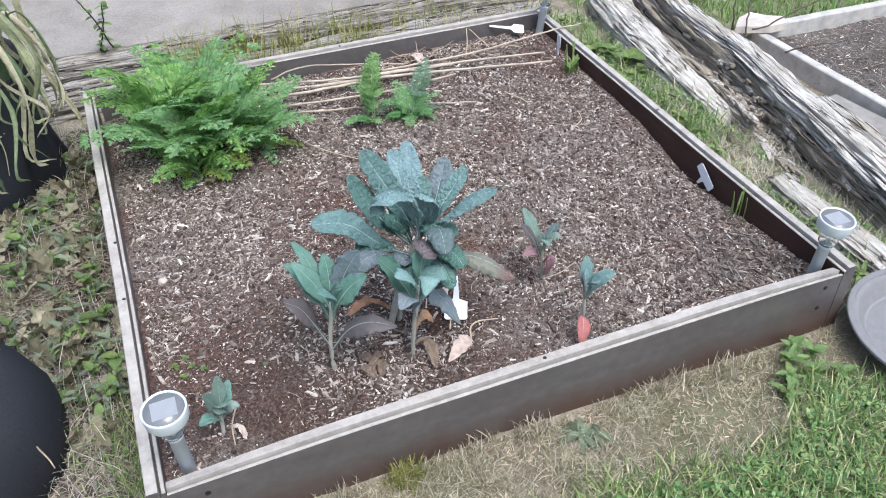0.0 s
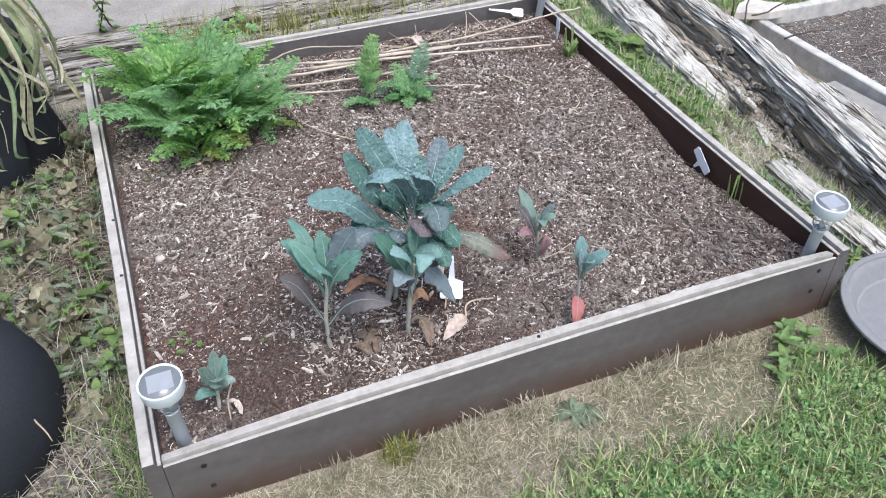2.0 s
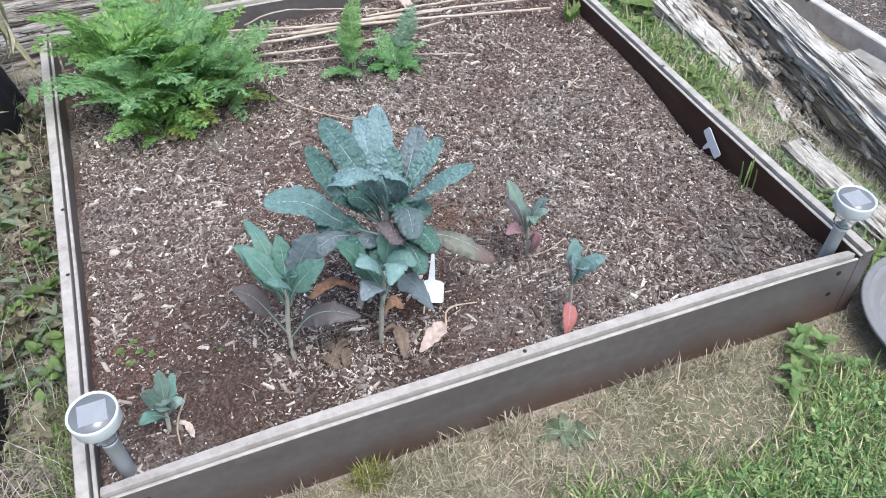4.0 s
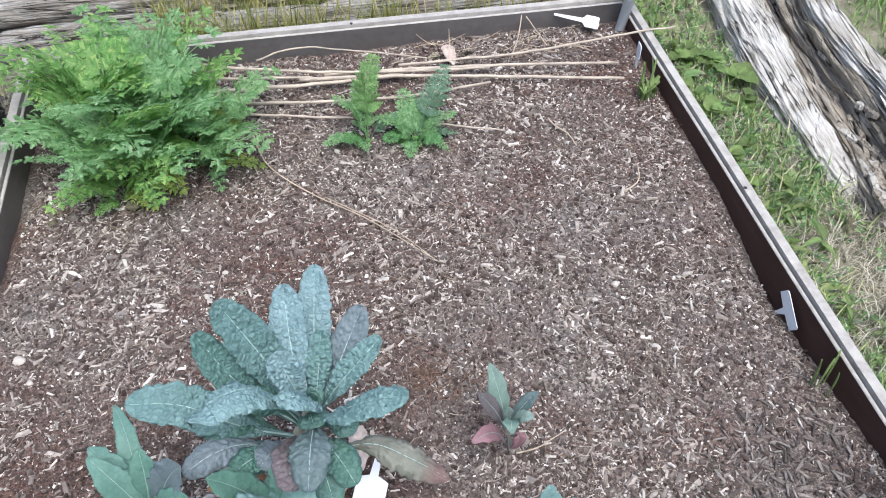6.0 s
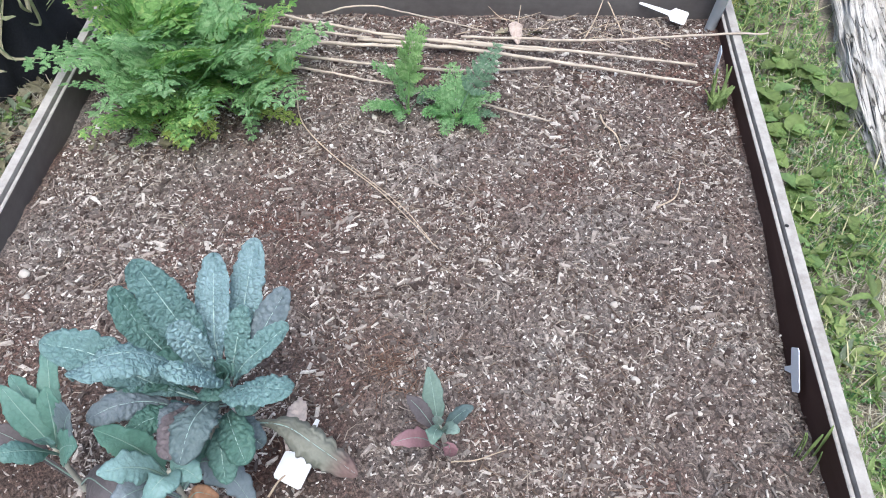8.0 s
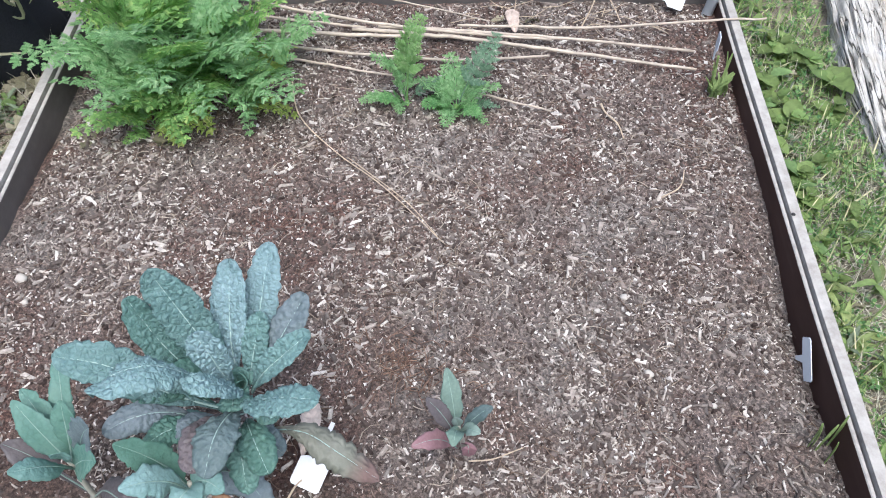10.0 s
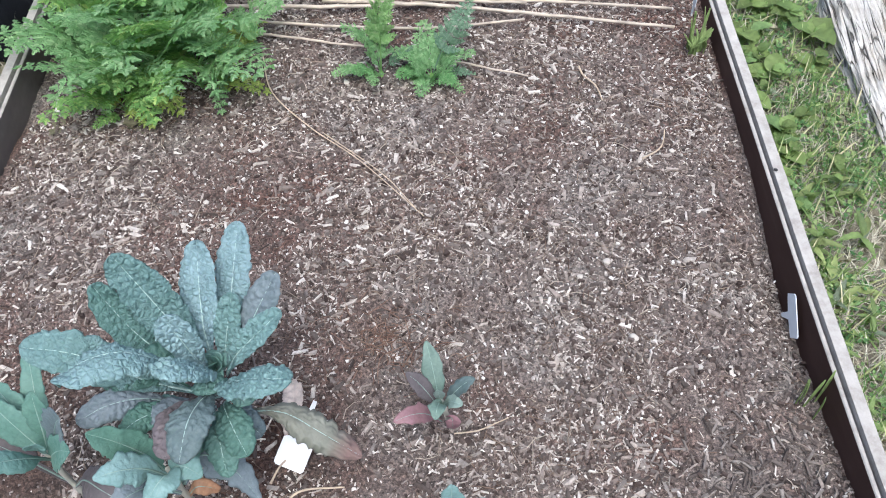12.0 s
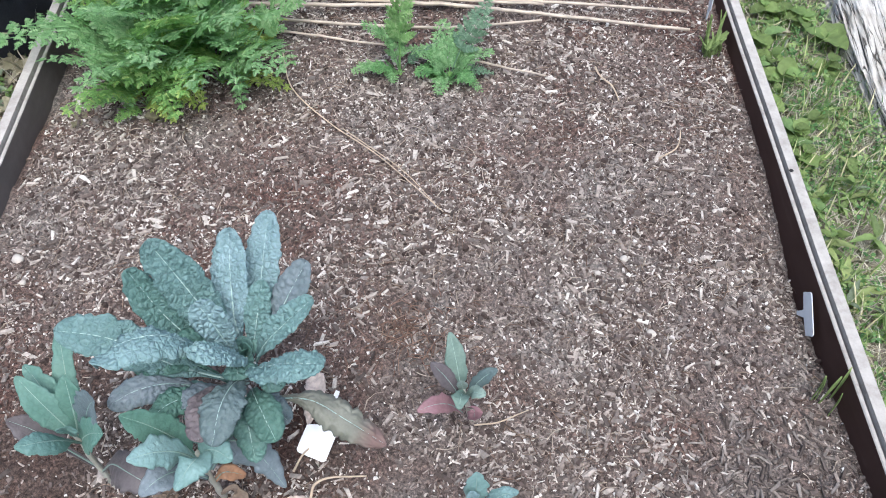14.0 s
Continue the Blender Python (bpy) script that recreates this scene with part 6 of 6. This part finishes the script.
def front_dry():
    while True:
        x, y = rnd(-0.35, 1.75), -0.012 - 0.6 * random.random() ** 1.3
        if (x - 1.336) ** 2 + (y + 0.125) ** 2 > 0.029 and random.random() < (1.25 - 0.6 * greenness(x, y)) * (1 - 0.75 * math.exp(-(((x - 0.87) / 0.11) ** 2 + ((y + 0.1) / 0.05) ** 2))):
            return x, y, ground_height(x, y), 0.6 + 0.7 * max(0, noise.noise(Vector((x * 14, y * 14, 1))))


def front_mat():
    while True:
        x, y = rnd(0.0, 1.25), -0.02 - 0.24 * random.random() ** 1.2
        if (x - 1.336) ** 2 + (y + 0.125) ** 2 > 0.029 and random.random() < 0.75 + noise.noise(Vector((x * 11, y * 11, 6))) - 0.9 * math.exp(-(((x - 0.85) / 0.13) ** 2 + ((y + 0.11) / 0.05) ** 2)):
            return x, y, ground_height(x, y) + rnd(0, 0.004), 1.0


def board_tufts():
    x = random.choice((0.478, 0.56, 0.25, 0.8, 0.86, 0.95, 0.37)) + random.gauss(0, 0.018)
    y = -0.014 - abs(random.gauss(0, 0.018))
    return x, y, ground_height(x, y), 1.0


def yellow_tuft():
    x, y = 0.345 + random.gauss(0, 0.016), -0.016 - abs(random.gauss(0, 0.016))
    return x, y, ground_height(x, y), 1.0


def side_strip():
    while True:
        x, y = rnd(1.225, 1.48), rnd(0.0, 1.45)
        if (x - 1.336) ** 2 + (y + 0.125) ** 2 > 0.029 and random.random() < 0.6 + noise.noise(Vector((x * 6, y * 6, 2))):
            return x, y, ground_height(x, y), 1.0


def side_dry():
    while True:
        x, y = rnd(1.225, 1.64), 1.25 * random.random() ** 1.7
        if (x - 1.336) ** 2 + (y + 0.125) ** 2 > 0.029:
            return x, y, ground_height(x, y), 1.0


def left_strip():
    x, y = rnd(-0.3, -0.03), rnd(-0.02, 1.3)
    return x, y, ground_height(x, y), 1.0


def left_corner():
    x, y = -0.028 - abs(random.gauss(0, 0.035)), 0.14 + random.gauss(0, 0.09)
    return x, y, ground_height(x, y), 1.0


def behind():
    x, y = rnd(0.15, 1.3), random.choice((1.36, 1.37, 1.52)) + random.gauss(0, 0.015)
    if random.random() < 0.5:
        x = random.choice((0.3, 0.42, 0.55, 0.7, 0.24)) + random.gauss(0, 0.03)
    return x, y, ground_height(x, y), 1.0


def far_lawn():
    while True:
        x, y = rnd(1.5, 3.6), rnd(1.1, 3.2)
        if x > 1.9 or y > 1.5:
            return x, y, ground_height(x, y), 1.0


blades("grass", 24000, front_green, (0.02, 0.055), (0.0016, 0.0036), GRASS, "green lawn grass in front of the bed", "grass", 0.6)
blades("dry_grass", 22000, front_dry, (0.006, 0.022), (0.0009, 0.0018), DRY_GRASS, "dry straw-coloured grass on bare ground", "dry grass", 0.95)
blades("dry_grass", 10500, front_mat, (0.01, 0.032), (0.0007, 0.0014), MAT_GRASS, "matted dry grass with greenish blades along the board", "dry grass", 1.0)
blades("dry_grass", 8500, front_green, (0.02, 0.045), (0.0012, 0.0024), DRY_GRASS, "dry blades mixed into the green lawn", "dry grass", 0.85)
blades("dry_tufts", 480, board_tufts, (0.02, 0.05), (0.001, 0.002), DRY_GRASS, "dry grass tufts along the board's foot", "dry grass", 0.5)
blades("grass", 230, yellow_tuft, (0.022, 0.05), (0.0012, 0.0024), YELLOW_GRASS, "yellow-green grass tuft against the board", "grass", 0.4)
blades("grass", 2300, side_strip, (0.025, 0.075), (0.0018, 0.004), GRASS, "green grass between the bed and the logs", "grass", 0.6)
blades("dry_grass", 10500, side_dry, (0.02, 0.06), (0.001, 0.0023), PALE_DRY, "matted dry grass round the rotten timbers", "dry grass", 0.95)
blades("dry_grass", 2400, left_strip, (0.02, 0.09), (0.0008, 0.0018), GREY_DRY, "dry stalks among the fallen leaves", "dry grass", 0.95)
blades("grass", 900, left_strip, (0.02, 0.05), (0.0014, 0.0028), GRASS, "scattered green blades among fallen leaves", "grass", 0.6)
blades("grass", 420, left_corner, (0.02, 0.055), (0.0012, 0.0026), GRASS, "green grass along the bed's side board", "grass", 0.45)
blades("grass", 1500, behind, (0.06, 0.17), (0.0016, 0.0034), YELLOW_GRASS, "yellowing grass tufts behind the bed", "grass", 0.4)
blades("grass", 24000, far_lawn, (0.03, 0.075), (0.002, 0.005), LAWN, "green lawn beyond the second bed", "grass", 0.6)


def round_about():
    """The wider lawn, thinning out away from the bed."""
    while True:
        a, r = rnd(0, 6.283), 0.9 + 3.6 * random.random() ** 1.4
        x, y = 0.7 + r * 1.15 * math.cos(a), 0.3 + r * math.sin(a)
        if y > 1.7 and x < 1.47 or -0.6 < x < 1.25 and -0.05 < y < 1.7 or 1.25 <= x < 1.8 and -0.35 < y < 1.7 or 1.8 <= x < 3.0 and -0.15 < y < 1.1:
            continue
        if random.random() < 0.55 + noise.noise(Vector((x * 2.2, y * 2.2, 5.0))):
            return x, y, ground_height(x, y), 1.0


blades("grass", 42000, round_about, (0.025, 0.07), (0.002, 0.0045), LAWN, "patchy green lawn round the beds", "grass", 0.7)
chips("ground_litter", 11000, lambda: front_dry()[:3], lambda: rnd(0.004, 0.014), ((0.15, 0.4), (0.06, 0.2)), piece_material("straw_bits", [(0.0, (0.16, 0.12, 0.08)), (0.5, (0.36, 0.28, 0.19)), (1.0, (0.58, 0.5, 0.38))]), "bits of straw and bark on the bare lawn", "litter")
chips("ground_litter", 8000, lambda: left_strip()[:3], lambda: rnd(0.006, 0.026), ((0.2, 0.55), (0.05, 0.15)), DARK_BARK, "bits of bark and leaf beside the bed", "litter")

def clover(name, n, place, label):
    """Small round leaflets in threes on short stalks."""
    v, f, k = [], [], 0
    for _ in range(n):
        x, y, z, s = place()
        h, r = rnd(0.006, 0.026), rnd(0.0025, 0.0062)
        tilt = Euler((rnd(-0.5, 0.5), rnd(-0.5, 0.5), rnd(0, 6.283))).to_matrix()
        for q in range(3):
            a = q * 2.094
            d, e = Vector((math.cos(a), math.sin(a), 0.1)), Vector((-math.sin(a), math.cos(a), 0.0))
            for p in (d * 0.1, d * 0.9 + e * 0.62, d * 1.7 + e * 0.4 + Vector((0, 0, 0.25)), d * 1.55, d * 1.7 - e * 0.4 + Vector((0, 0, 0.25)), d * 0.9 - e * 0.62):
                v.append(Vector((x, y, z + h)) + tilt @ (p * r))
            f += [(k, k + 1, k + 2, k + 3), (k, k + 3, k + 4, k + 5)]
            k += 6
    return solo(name, v, f, CLOVER, label, "clover", kind="stuff", at=(0, 0, 0))


def front_lush():
    while True:
        x, y, z, s = front_green()
        if greenness(x, y) > 0.75:
            return x, y, z, s


clover("clover", 6500, front_lush, "low green clover growing through the lawn")
clover("clover", 2200, side_strip, "low green clover between the bed and the logs")

# grass clumps growing in the bed
for (x, y), n, h, col, label in (((1.166, 0.94), 34, 0.085, GRASS, "tuft of green grass blades by the board"), ((1.172, 0.252), 5, 0.075, GRASS, "few green grass blades by the board")):
    clump = thing("grass_clump", (x, y, soil_height(x, y)), label, "grass clump", "grass clumps in the bed")
    for k in range(n):
        a, l = rnd(0, 6.283), h * (rnd(0.8, 1.15) if k < 6 else rnd(0.25, 0.6))
        d = (0.12 if k < 6 else 0.45) * l
        bx, by = x + rnd(-0.014, 0.014), y + rnd(-0.014, 0.014)
        z0 = soil_height(x, y) - 0.004
        strap(clump, [(bx, by, z0), (bx + d * 0.4 * math.cos(a), by + d * 0.4 * math.sin(a), z0 + l * 0.6), (bx + d * math.cos(a), by + d * math.sin(a), z0 + l)], 0.005, col, "blade")
